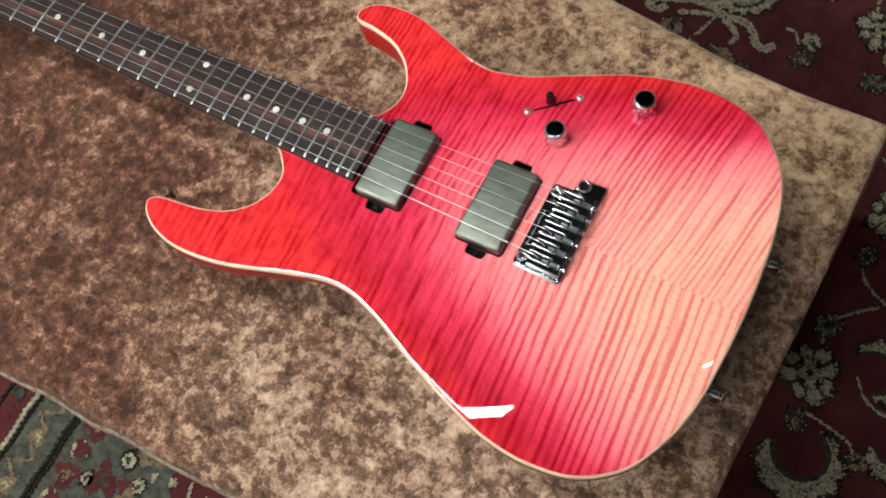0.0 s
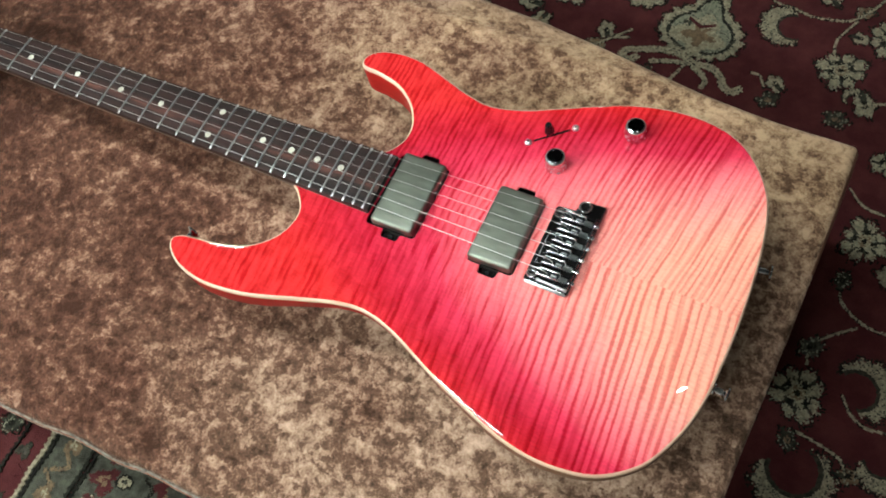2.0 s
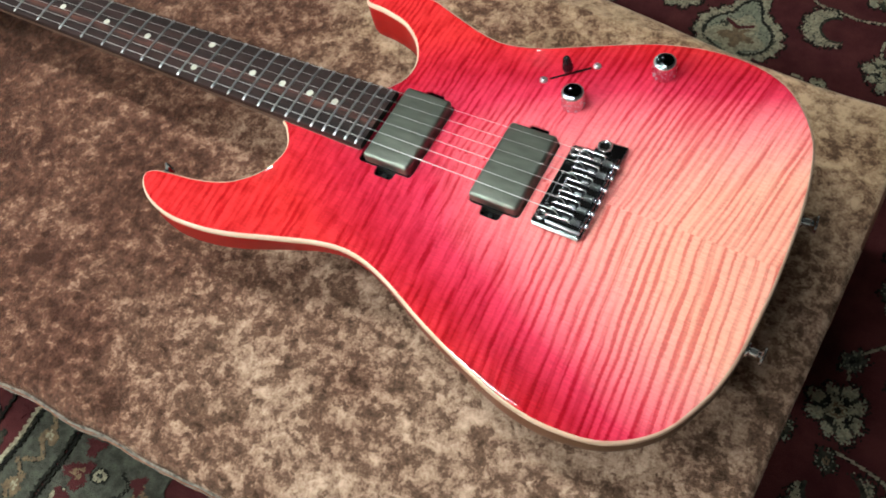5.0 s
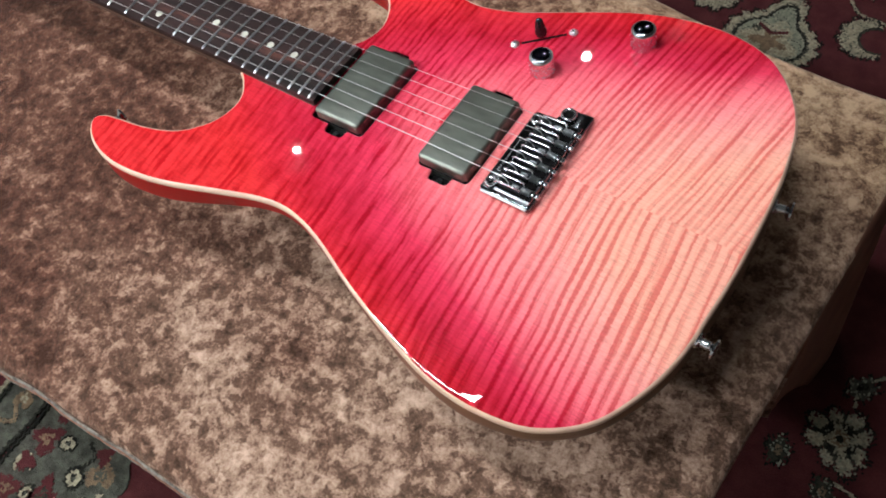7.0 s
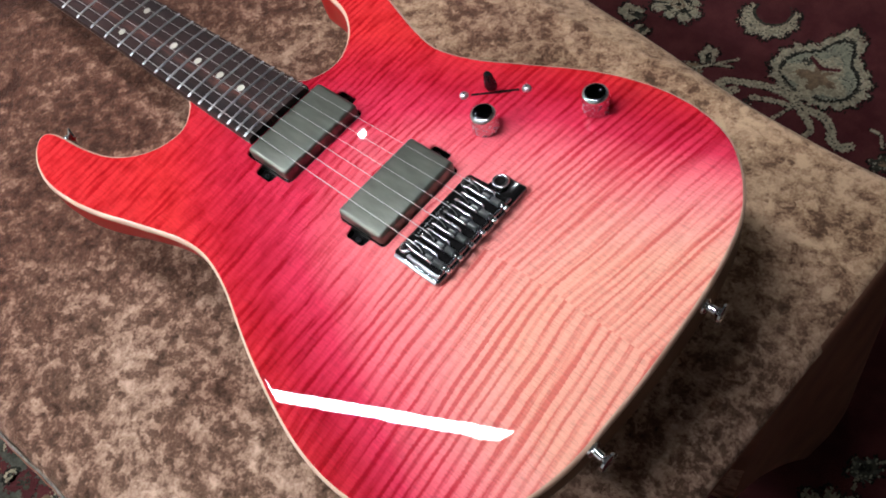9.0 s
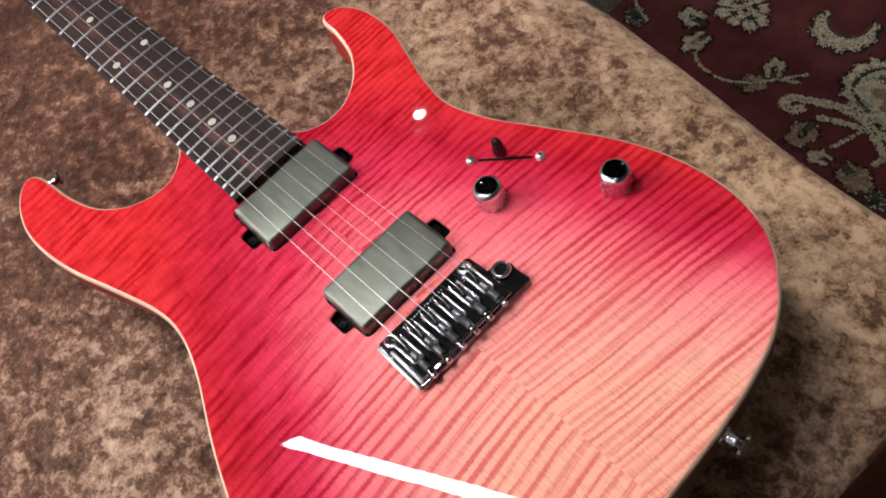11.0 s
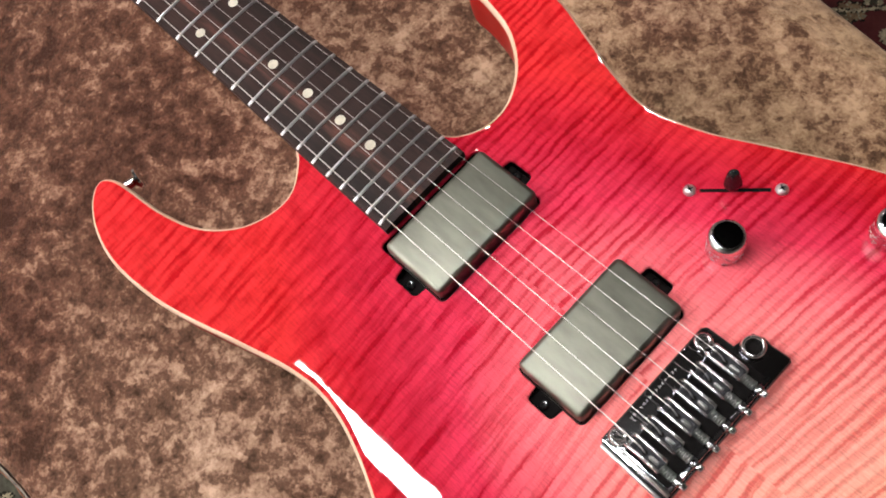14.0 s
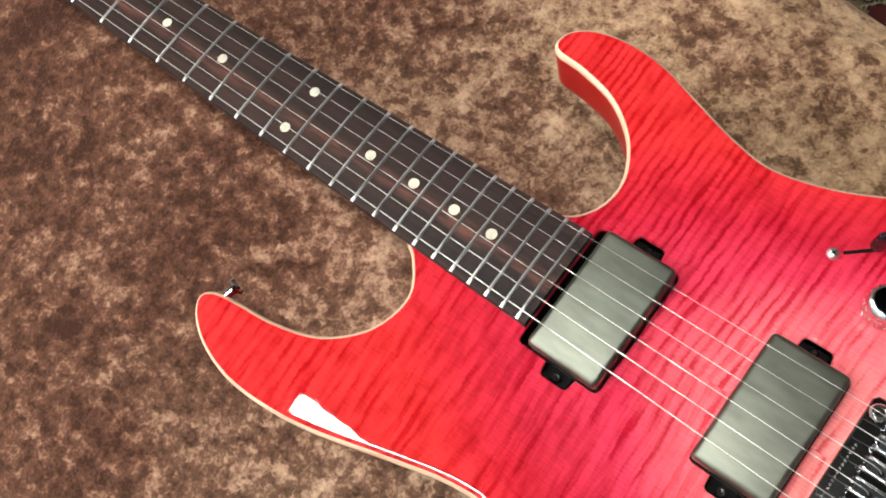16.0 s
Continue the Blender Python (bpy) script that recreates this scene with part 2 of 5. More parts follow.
def crushed_velvet():
    m, tree, bsdf = material("crushed_velvet_brown")
    co = object_coords(tree)
    x, y, z = split(tree, co)
    big = noise_of(tree, co, 9.0, 3.0, 0.55, 0.6)
    patches = noise_of(tree, co, 40.0, 6.0, 0.62, 0.7)
    tufts = noise_of(tree, co, 120.0, 4.0, 0.62, 0.15)
    specks = noise_of(tree, co, 420.0, 3.0, 0.6)
    # broad tone: darker towards the neck end, lighter towards the far side
    broad_tone = math_node(tree, "MULTIPLY", math_node(tree, "MINIMUM", x, -0.10), 0.41)
    broad_tone = math_node(tree, "ADD", broad_tone, math_node(tree, "MULTIPLY", y, math_node(tree, "ADD", math_node(tree, "MULTIPLY", y, 0.95), 0.33)))
    t = math_node(tree, "ADD", broad_tone, 0.580)
    # set spots made lighter or darker; the last paints in contact shade at the treble waist
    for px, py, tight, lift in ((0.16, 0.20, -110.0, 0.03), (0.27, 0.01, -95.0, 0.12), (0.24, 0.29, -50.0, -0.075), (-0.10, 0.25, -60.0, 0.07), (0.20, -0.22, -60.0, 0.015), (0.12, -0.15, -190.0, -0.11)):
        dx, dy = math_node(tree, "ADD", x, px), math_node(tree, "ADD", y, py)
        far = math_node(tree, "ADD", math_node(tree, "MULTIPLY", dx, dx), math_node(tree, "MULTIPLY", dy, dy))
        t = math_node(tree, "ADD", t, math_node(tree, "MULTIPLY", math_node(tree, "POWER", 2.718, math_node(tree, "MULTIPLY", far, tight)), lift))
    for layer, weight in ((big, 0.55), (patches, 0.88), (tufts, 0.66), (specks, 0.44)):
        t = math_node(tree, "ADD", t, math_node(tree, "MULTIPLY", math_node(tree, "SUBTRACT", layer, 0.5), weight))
    # small tufts that lie each its own way
    warp = tree.nodes.new("ShaderNodeTexNoise")
    warp.inputs["Scale"].default_value, warp.inputs["Detail"].default_value = 160, 2
    tree.links.new(co, warp.inputs["Vector"])
    shift = tree.nodes.new("ShaderNodeVectorMath")
    shift.operation = "MULTIPLY_ADD"
    tree.links.new(warp.outputs["Color"], shift.inputs[0])
    shift.inputs[1].default_value = (0.013, 0.013, 0.0)
    tree.links.new(co, shift.inputs[2])
    for scale, weight in ((95.0, 0.16), (150.0, 0.19), (270.0, 0.14)):
        tuft = node(tree, "ShaderNodeTexVoronoi", Scale=scale)
        tuft.feature = "SMOOTH_F1"
        tuft.inputs["Smoothness"].default_value = 0.28
        tree.links.new(shift.outputs[0], tuft.inputs["Vector"])
        t = math_node(tree, "ADD", t, math_node(tree, "MULTIPLY", math_node(tree, "SUBTRACT", split(tree, tuft.outputs["Color"])[0], 0.5), weight))
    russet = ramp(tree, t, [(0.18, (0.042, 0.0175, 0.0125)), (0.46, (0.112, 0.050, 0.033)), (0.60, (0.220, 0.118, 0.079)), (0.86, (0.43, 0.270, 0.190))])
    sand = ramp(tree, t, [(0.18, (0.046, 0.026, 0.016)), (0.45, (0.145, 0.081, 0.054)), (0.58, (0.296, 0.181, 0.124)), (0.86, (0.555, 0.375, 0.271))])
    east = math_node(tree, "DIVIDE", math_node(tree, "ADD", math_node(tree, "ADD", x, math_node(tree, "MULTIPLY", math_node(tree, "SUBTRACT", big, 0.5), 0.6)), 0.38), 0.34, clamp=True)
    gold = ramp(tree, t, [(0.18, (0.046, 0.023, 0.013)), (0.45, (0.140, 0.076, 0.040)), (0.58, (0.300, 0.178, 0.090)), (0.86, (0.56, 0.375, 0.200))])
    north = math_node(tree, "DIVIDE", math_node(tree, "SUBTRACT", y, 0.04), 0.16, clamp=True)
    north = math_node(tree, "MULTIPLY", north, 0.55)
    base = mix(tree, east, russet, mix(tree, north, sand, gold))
    tree.links.new(base, bsdf.inputs["Base Color"])
    # the pile's tips shine when seen from above, most where it stands upright
    tree.links.new(ramp(tree, t, [(0.40, 0.03), (0.78, 0.16)]), bsdf.inputs["Specular IOR Level"])
    bsdf.inputs["Specular Tint"].default_value = (1.0, 0.78, 0.60, 1)
    bsdf.inputs["Roughness"].default_value = 0.44
    bsdf.inputs["Sheen Weight"].default_value = 0.19
    bsdf.inputs["Sheen Roughness"].default_value = 0.40
    bsdf.inputs["Sheen Tint"].default_value = (0.9, 0.66, 0.50, 1)
    pile = noise_of(tree, co, 1100, 2.0)
    h = math_node(tree, "ADD", math_node(tree, "MULTIPLY", t, 1.0), math_node(tree, "MULTIPLY", pile, 0.35))
    bump(tree, bsdf, h, 0.6, 0.0025)
    return m


def wool(name, a, b, scale=60):
    m, tree, bsdf = material(name)
    co = object_coords(tree)
    n = noise_of(tree, co, scale, 4.0, 0.65)
    pile = noise_of(tree, co, 700, 2.0)
    base = ramp(tree, n, [(0.38, b), (0.62, a)])
    base = mix(tree, 0.5, base, ramp(tree, pile, [(0.3, 0.45), (0.65, 1.0)]), "MULTIPLY")
    tree.links.new(base, bsdf.inputs["Base Color"])
    bsdf.inputs["Roughness"].default_value = 1.0
    bsdf.inputs["Specular IOR Level"].default_value = 0.05
    bump(tree, bsdf, pile, 0.6, 0.003)
    return m


def matte(name, a, b, scale=8.0):
    m, tree, bsdf = material(name)
    n = noise_of(tree, object_coords(tree), scale, 4.0)
    tree.links.new(ramp(tree, n, [(0.35, a), (0.65, b)]), bsdf.inputs["Base Color"])
    bsdf.inputs["Roughness"].default_value = 0.9
    bump(tree, bsdf, noise_of(tree, object_coords(tree), 150, 3.0), 0.1, 0.002)
    return m


def lamp_glass(name, strength, colour):
    m, tree, bsdf = material(name)
    bsdf.inputs["Emission Color"].default_value = (*colour, 1)
    bsdf.inputs["Emission Strength"].default_value = strength
    return m


MAPLE_TOP, SIDE = flamed_maple(), body_side()
BINDING = plain_wood("natural_maple_edge", (0.72, 0.49, 0.35), (0.62, 0.39, 0.27), (60, 60, 600), 0.4, 0.2)
NECK_WOOD = plain_wood("maple_neck", (0.13, 0.068, 0.038), (0.085, 0.043, 0.025), (8, 200, 200), 0.4, 0.3)
ROSEWOOD = fretboard_wood()
CHROME = metal("bright_chrome", (0.80, 0.80, 0.82), 0.05)
MIRROR_CHROME = metal("mirror_chrome", (0.80, 0.80, 0.82), 0.018)
DARK_CHROME = metal("smoked_chrome", (0.22, 0.225, 0.24), 0.06)
NICKEL = metal("aged_brushed_nickel", (0.205, 0.212, 0.178), 0.35, 0.32, (45, 150, 45))
FRET_METAL = metal("nickel_silver_frets", (0.50, 0.50, 0.50), 0.26)
FRET_END = metal("pale_nickel", (0.86, 0.86, 0.88), 0.32)
STRING_STEEL = metal("string_steel", (0.58, 0.565, 0.54), 0.30)
KNURL = metal("knurled_nickel", (0.60, 0.60, 0.62), 0.20)
CAP_CHROME = metal("chrome_dark_reflection", (0.035, 0.035, 0.04), 0.02)
PAN_METAL = metal("dark_saddle_pan", (0.060, 0.062, 0.068), 0.50)
RAIL_CHROME = metal("satin_rail_chrome", (0.88, 0.88, 0.90), 0.13)
SPRING_STEEL = metal("dull_spring_steel", (0.30, 0.31, 0.30), 0.30)
STRING_STEEL.node_tree.nodes["Principled BSDF"].inputs["Metallic"].default_value = 0.85
BLACK = plastic("black_plastic", (0.008, 0.008, 0.009), 0.14)
# near-black that carries the shade of holes, slots and gaps in its colour
RECESS_BLACK = plastic("recess_shade_black", (0.006, 0.005, 0.005), 0.7, 0.08)
PEARL = plastic("ivory_dots", (0.64, 0.61, 0.51), 0.3)
BONE = plastic("bone_nut", (0.7, 0.66, 0.55), 0.4)
VELVET = crushed_velvet()
WOOL_RED = wool("rug_wine_red", (0.086, 0.023, 0.023), (0.060, 0.0155, 0.0165), 25)
WOOL_BEIGE = wool("rug_beige", (0.37, 0.315, 0.212), (0.19, 0.160, 0.108), 190)
WOOL_GREEN = wool("rug_dark_green", (0.055, 0.052, 0.036), (0.020, 0.020, 0.016), 120)
# darkened so that the border carries the table's shade in its colour
WOOL_GREY = wool("rug_dimmed_grey_green", (0.086, 0.083, 0.063), (0.042, 0.040, 0.031), 60)
WOOL_DARK = wool("rug_near_black_green", (0.022, 0.020, 0.015), (0.010, 0.009, 0.008), 90)
WOOL_SAGE = wool("rug_sage", (0.27, 0.255, 0.180), (0.150, 0.142, 0.102), 150)
WOOL_TAN = wool("rug_tan", (0.20, 0.135, 0.078), (0.11, 0.072, 0.045), 110)
HEM_CLOTH = matte("pale_hem_cloth", (0.085, 0.068, 0.054), (0.26, 0.215, 0.175), 210)
FOAM = matte("black_foam", (0.015, 0.015, 0.016), (0.025, 0.025, 0.026), 60)
RUSSET_CLOTH = matte("russet_backing_cloth", (0.17, 0.068, 0.038), (0.24, 0.100, 0.056), 22)
TABLE_WOOD = plain_wood("brown_table_wood", (0.20, 0.10, 0.05), (0.12, 0.06, 0.03), (6, 90, 90), 0.5)
WALL_PAINT = matte("dim_wall_paint", (0.25, 0.235, 0.215), (0.29, 0.275, 0.25))
CEILING_PAINT = matte("dark_ceiling_paint", (0.035, 0.033, 0.031), (0.045, 0.042, 0.039))
FLOOR_WOOD = plain_wood("brown_floor_boards", (0.16, 0.085, 0.045), (0.10, 0.05, 0.028), (3, 60, 1), 0.5)
LAMP_METAL = metal("white_lamp_metal", (0.7, 0.7, 0.7), 0.4)

# ---- building helpers ----


def part(name, bm, mat, parent=None, label="", smooth=False, m=None):
    mesh = bpy.data.meshes.new(name)
    bmesh.ops.recalc_face_normals(bm, faces=bm.faces)
    bm.to_mesh(mesh)
    bm.free()
    mesh.materials.append(mat)
    if smooth:
        mesh.polygons.foreach_set("use_smooth", [True] * len(mesh.polygons))
        mesh.set_sharp_from_angle(angle=radians(smooth if smooth is not True else 40))
    ob = new(name, mesh)
    if parent is not None:
        ob.parent = parent
    if m is not None:
        ob.matrix_basis = m
    if label:
        tagged(ob, label=label)
    return ob


def thing(name, label, category, m=None, group="", kind=""):
    ob = new(name)
    ob.empty_display_size = 0.02
    if m is not None:
        ob.matrix_basis = m
    return tagged(ob, label, category, group, kind)


def box(bm, x0, x1, y0, y1, z0, z1, bevel=0.0, segments=2, m=None):
    made = bmesh.ops.create_cube(bm, size=1.0)["verts"]
    bmesh.ops.transform(bm, verts=made, matrix=Matrix.LocRotScale(((x0 + x1) / 2, (y0 + y1) / 2, (z0 + z1) / 2), None, (x1 - x0, y1 - y0, z1 - z0)))
    if bevel:
        edges = list({e for v in made for e in v.link_edges})
        made = list({v for f in bmesh.ops.bevel(bm, geom=edges, offset=bevel, segments=segments, affect="EDGES", profile=0.5)["faces"] for v in f.verts} | {v for v in made if v.is_valid})
    if m is not None:
        bmesh.ops.transform(bm, verts=[v for v in made if v.is_valid], matrix=m)
    return made


def lathe(bm, profile, n=24, m=None, wave=None):
    """A turned solid from (radius, height) pairs about z; wave(k) scales the radius of the k-th spoke."""
    rings = []
    for r, z in profile:
        ring = []
        for k in range(n):
            a = 2 * math.pi * k / n
            q = r * (wave(k, z) if wave else 1.0)
            p = Vector((q * math.cos(a), q * math.sin(a), z))
            ring.append(bm.verts.new(m @ p if m is not None else p))
        rings.append(ring)
    for a, b in zip(rings, rings[1:]):
        for k in range(n):
            bm.faces.new((a[k], a[(k + 1) % n], b[(k + 1) % n], b[k]))
    bm.faces.new(rings[0][::-1])
    bm.faces.new(rings[-1])
    return rings


def tube(bm, points, radius, n=8):
    points = [Vector(p) for p in points]
    rings = []
    for i, p in enumerate(points):
        way = (points[min(i + 1, len(points) - 1)] - points[max(i - 1, 0)]).normalized()
        u = way.cross(Vector((0, 0.2, 1))).normalized()
        v = way.cross(u)
        rings.append([bm.verts.new(p + radius * (math.cos(2 * math.pi * k / n) * u + math.sin(2 * math.pi * k / n) * v)) for k in range(n)])
    for a, b in zip(rings, rings[1:]):
        for k in range(n):
            bm.faces.new((a[k], a[(k + 1) % n], b[(k + 1) % n], b[k]))
    bm.faces.new(rings[0][::-1])
    bm.faces.new(rings[-1])


def spline(control, per=10, closed=True):
    """A centripetal-like smooth curve through control points, in the plane."""
    p = np.array(control, float)
    n = len(p)
    out = []
    for i in range(n if closed else n - 1):
        if closed:
            a, b, c, d = p[(i - 1) % n], p[i], p[(i + 1) % n], p[(i + 2) % n]
        else:
            a, b, c, d = p[max(i - 1, 0)], p[i], p[i + 1], p[min(i + 2, n - 1)]
        for k in range(per):
            t = k / per
            out.append(0.5 * (2 * b + (c - a) * t + (2 * a - 5 * b + 4 * c - d) * t**2 + (3 * b - a - 3 * c + d) * t**3))
    if not closed:
        out.append(p[-1])
    return np.array(out)


def even(curve, step):
    """The closed curve again with even steps."""
    loop = np.vstack([curve, curve[:1]])
    far = np.r_[0, np.cumsum(np.hypot(*np.diff(loop, axis=0).T))]
    n = max(8, int(far[-1] / step))
    at = np.arange(n) * far[-1] / n
    return np.stack([np.interp(at, far, loop[:, 0]), np.interp(at, far, loop[:, 1])], 1)


def outward(loop):
    d = np.roll(loop, -1, 0) - np.roll(loop, 1, 0)
    d /= np.hypot(*d.T)[:, None]
    return np.stack([d[:, 1], -d[:, 0]], 1)


def inside(points, loop):
    x, y = points[:, 0][:, None], points[:, 1][:, None]
    a, b = loop, np.roll(loop, -1, 0)
    cross = (a[:, 1] > y) != (b[:, 1] > y)
    with np.errstate(divide="ignore", invalid="ignore"):
        at = (b[:, 0] - a[:, 0]) * (y - a[:, 1]) / (b[:, 1] - a[:, 1]) + a[:, 0]
    return (cross & (x < at)).sum(1) % 2 == 1


def nearest(points, loop):
    a, b = loop, np.roll(loop, -1, 0)
    d = b - a
    best = np.full(len(points), 1e9)
    for i in range(len(a)):
        t = np.clip(((points - a[i]) @ d[i]) / (d[i] @ d[i]), 0, 1)
        best = np.minimum(best, np.hypot(*(points - a[i] - t[:, None] * d[i]).T))
    return best


def sheet(loop, holes, extra, height):
    """A triangulated sheet inside loop, open at the holes, with z = height(points)."""
    from mathutils.geometry import delaunay_2d_cdt

    points, edges = [], []
    for ring in (loop, *holes):
        k, n = len(points), len(ring)
        points += [tuple(p) for p in ring]
        edges += [(k + i, k + (i + 1) % n) for i in range(n)]
    points += [tuple(p) for p in extra]
    verts, _, faces, *_ = delaunay_2d_cdt([Vector(p) for p in points], edges, [], 0, 1e-7)
    xy = np.array([tuple(v) for v in verts])
    mid = np.array([xy[list(f)].mean(0) for f in faces])
    keep = inside(mid, loop)
    for ring in holes:
        keep &= ~inside(mid, ring)
    z = height(xy)
    bm = bmesh.new()
    made = [bm.verts.new((x, y, h)) for (x, y), h in zip(xy, z)]
    for f, ok in zip(faces, keep):
        if ok:
            bm.faces.new([made[i] for i in f])
    bmesh.ops.delete(bm, geom=[v for v in bm.verts if not v.link_faces], context="VERTS")
    return bm


def bands(loop, profile, cap_last=False, base=None, raised=None):
    """Walls round a loop: profile rows of (outward offset, z), with a share of an uneven base and a share of a raised back after them."""
    bm = bmesh.new()
    normal = outward(loop)
    base = np.zeros(len(loop)) if base is None else base
    raised = np.zeros(len(loop)) if raised is None else raised
    rings = [[bm.verts.new((*(p + row[0] * q), row[1] + (row[2] * h if len(row) > 2 else 0.0) + (row[3] * u if len(row) > 3 else 0.0))) for p, q, h, u in zip(loop, normal, base, raised)] for row in profile]
    n = len(loop)
    for a, b in zip(rings, rings[1:]):
        for k in range(n):
            bm.faces.new((a[k], a[(k + 1) % n], b[(k + 1) % n], b[k]))
    if cap_last:
        bm.faces.new(rings[-1])
    return bm


def rounded(x0, x1, y0, y1, r, n=5):
    out = []
    for cx, cy, a0 in ((x1 - r, y0 + r, -90), (x1 - r, y1 - r, 0), (x0 + r, y1 - r, 90), (x0 + r, y0 + r, 180)):
        for k in range(n + 1):
            a = radians(a0 + 90 * k / n)
            out.append((cx + r * math.cos(a), cy + r * math.sin(a)))
    return np.array(out)


# ---- the room ----
ROOM = (-3.2, 3.0, -3.0, 3.4)


def slab(name, x0, x1, y0, y1, z0, z1, mat, label):
    bm = bmesh.new()
    box(bm, x0, x1, y0, y1, z0, z1)
    return tagged(part(name, bm, mat), label, name.split("_")[0], kind="structure")


rx0, rx1, ry0, ry1 = ROOM
slab("floor", rx0 - 0.2, rx1 + 0.2, ry0 - 0.2, ry1 + 0.2, -0.2, -0.010, FLOOR_WOOD, "brown wooden floor under the patterned rug")
slab("ceiling", rx0 - 0.2, rx1 + 0.2, ry0 - 0.2, ry1 + 0.2, CEILING_Z, CEILING_Z + 0.15, CEILING_PAINT, "dark painted ceiling of the dim room")
slab("wall_west", rx0 - 0.2, rx0, ry0 - 0.2, ry1 + 0.2, -0.010, CEILING_Z, WALL_PAINT, "plain dim painted wall")
slab("wall_east", rx1, rx1 + 0.2, ry0 - 0.2, ry1 + 0.2, -0.010, CEILING_Z, WALL_PAINT, "plain dim painted wall")
slab("wall_south", rx0, rx1, ry0 - 0.2, ry0, -0.010, CEILING_Z, WALL_PAINT, "plain dim painted wall")
slab("wall_north", rx0, rx1, ry1, ry1 + 0.2, -0.010, CEILING_Z, WALL_PAINT, "plain dim painted wall")

# ---- lamps ----
BAR_GLASS = lamp_glass("bar_lamp_tube", BAR_GLOW, NEUTRAL)
FILL_GLASS = lamp_glass("fill_lamp_tube", FILL_GLOW, NEUTRAL)
half = (BAR_B - BAR_A).length / 2


def tube_lamp(place, glass):
    lamp = thing("bar_lamp", "slim white hanging tube lamp, one mirrored in the guitar, two added as fill", "lamp", place, group="hanging tube lamps")
    bm = bmesh.new()
    lathe(bm, [(0.021, -half), (0.025, -half + 0.003), (0.025, half - 0.003), (0.021, half)], 24, pose(0, 0, 0, 0, 90, 0))
    part("glass_tube", bm, glass, lamp, "glowing white glass tube", smooth=40)
    bm = bmesh.new()
    box(bm, -half - 0.02, half + 0.02, -0.028, 0.028, 0.027, 0.049, 0.004)
    part("housing", bm, LAMP_METAL, lamp)
    for end in (-1, 1):
        bm = bmesh.new()
        box(bm, end * (half + 0.010) - 0.009, end * (half + 0.010) + 0.009, -0.027, 0.027, -0.027, 0.0268, 0.003)
        part("end_cap", bm, LAMP_METAL, lamp)
        bm = bmesh.new()
        tube(bm, [(end * half * 0.8, 0, 0.048), (end * half * 0.8, 0, CEILING_Z - bar_mid.z)], 0.0015, 6)
        part("cord", bm, BLACK, lamp)
    return lamp


tube_lamp(BAR_MATRIX, BAR_GLASS)
# two unseen tubes added as fill from the neck and bass side
row = tube_lamp(Matrix.Translation((-1.25, -0.95, 0)) @ BAR_MATRIX, FILL_GLASS)
copy_thing(row, Matrix.Translation((-0.90, -2.00, 0)) @ BAR_MATRIX)

bulb = thing("ceiling_light", "round white ceiling light with a short metal rim", "ceiling light", pose(BULBS[0][0], BULBS[0][1], CEILING_Z), group="round ceiling lights")
bm = bmesh.new()
lathe(bm, [(0.060, 0.0), (0.060, -0.045), (0.055, -0.05), (0.048, -0.05), (0.045, -0.004)], 32)
part("rim", bm, LAMP_METAL, bulb, smooth=True)
for bx, by in BULBS[1:]:
    copy_thing(bulb, pose(bx, by, CEILING_Z))

# ---- rug ----
rug = thing("rug", "wine-red wool rug with beige flowers and scrolls", "rug")
bm = bmesh.new()
box(bm, -0.95, 1.35, -1.5, 1.5, -0.010, 0.0, 0.003)
part("field", bm, WOOL_RED, rug)
KNOT = 0.0021
WOOLS = {1: WOOL_DARK, 2: WOOL_BEIGE, 3: WOOL_GREEN, 4: WOOL_GREY, 5: WOOL_TAN, 6: WOOL_RED, 7: WOOL_SAGE}
LEVEL = [0.0]


def weave(name, colour, x0, y0, top):
    """Rows of knots, each run of one colour a low block of pile; one motif is one mesh."""
    bm = bmesh.new()
    used = [k for k in WOOLS if (colour == k).any()]
    for slot, k in enumerate(used):
        for j, row in enumerate(colour == k):
            turns = np.flatnonzero(np.diff(np.r_[0, row.astype(np.int8), 0])).reshape(-1, 2)
            for a, b in turns:
                xa, xb, ya, yb = x0 + a * KNOT, x0 + b * KNOT, y0 + j * KNOT, y0 + (j + 1) * KNOT
                low = [bm.verts.new((x, y, 0.0001)) for x, y in ((xa, ya), (xb, ya), (xb, yb), (xa, yb))]
                high = [bm.verts.new((v.co.x, v.co.y, top)) for v in low]
                bm.faces.new(high).material_index = slot
                for q in range(4):
                    bm.faces.new((low[q], low[(q + 1) % 4], high[(q + 1) % 4], high[q])).material_index = slot
    ob = part(name, bm, WOOLS[used[0]], rug)
    for k in used[1:]:
        ob.data.materials.append(WOOLS[k])
    return ob


def motif(name, cx, cy, reach, paint, seed=0):
    """A woven motif: paint(u, v, chance) gives each knot's colour by its place from the motif's centre."""
    x0, y0 = math.floor((cx - reach) / KNOT) * KNOT, math.floor((cy - reach) / KNOT) * KNOT
    n = math.ceil(2 * reach / KNOT) + 1
    at = (np.arange(n) + 0.5) * KNOT
    u, v = np.meshgrid(x0 + at - cx, y0 + at - cy)
    colour = paint(u, v, np.random.RandomState(seed).rand(n, n))
    LEVEL[0] = (LEVEL[0] + 0.00004) % 0.0008
    return weave(name, colour, x0, y0, 0.0012 + LEVEL[0])


def turned(u, v, turn):
    return u * math.cos(turn) + v * math.sin(turn), v * math.cos(turn) - u * math.sin(turn)


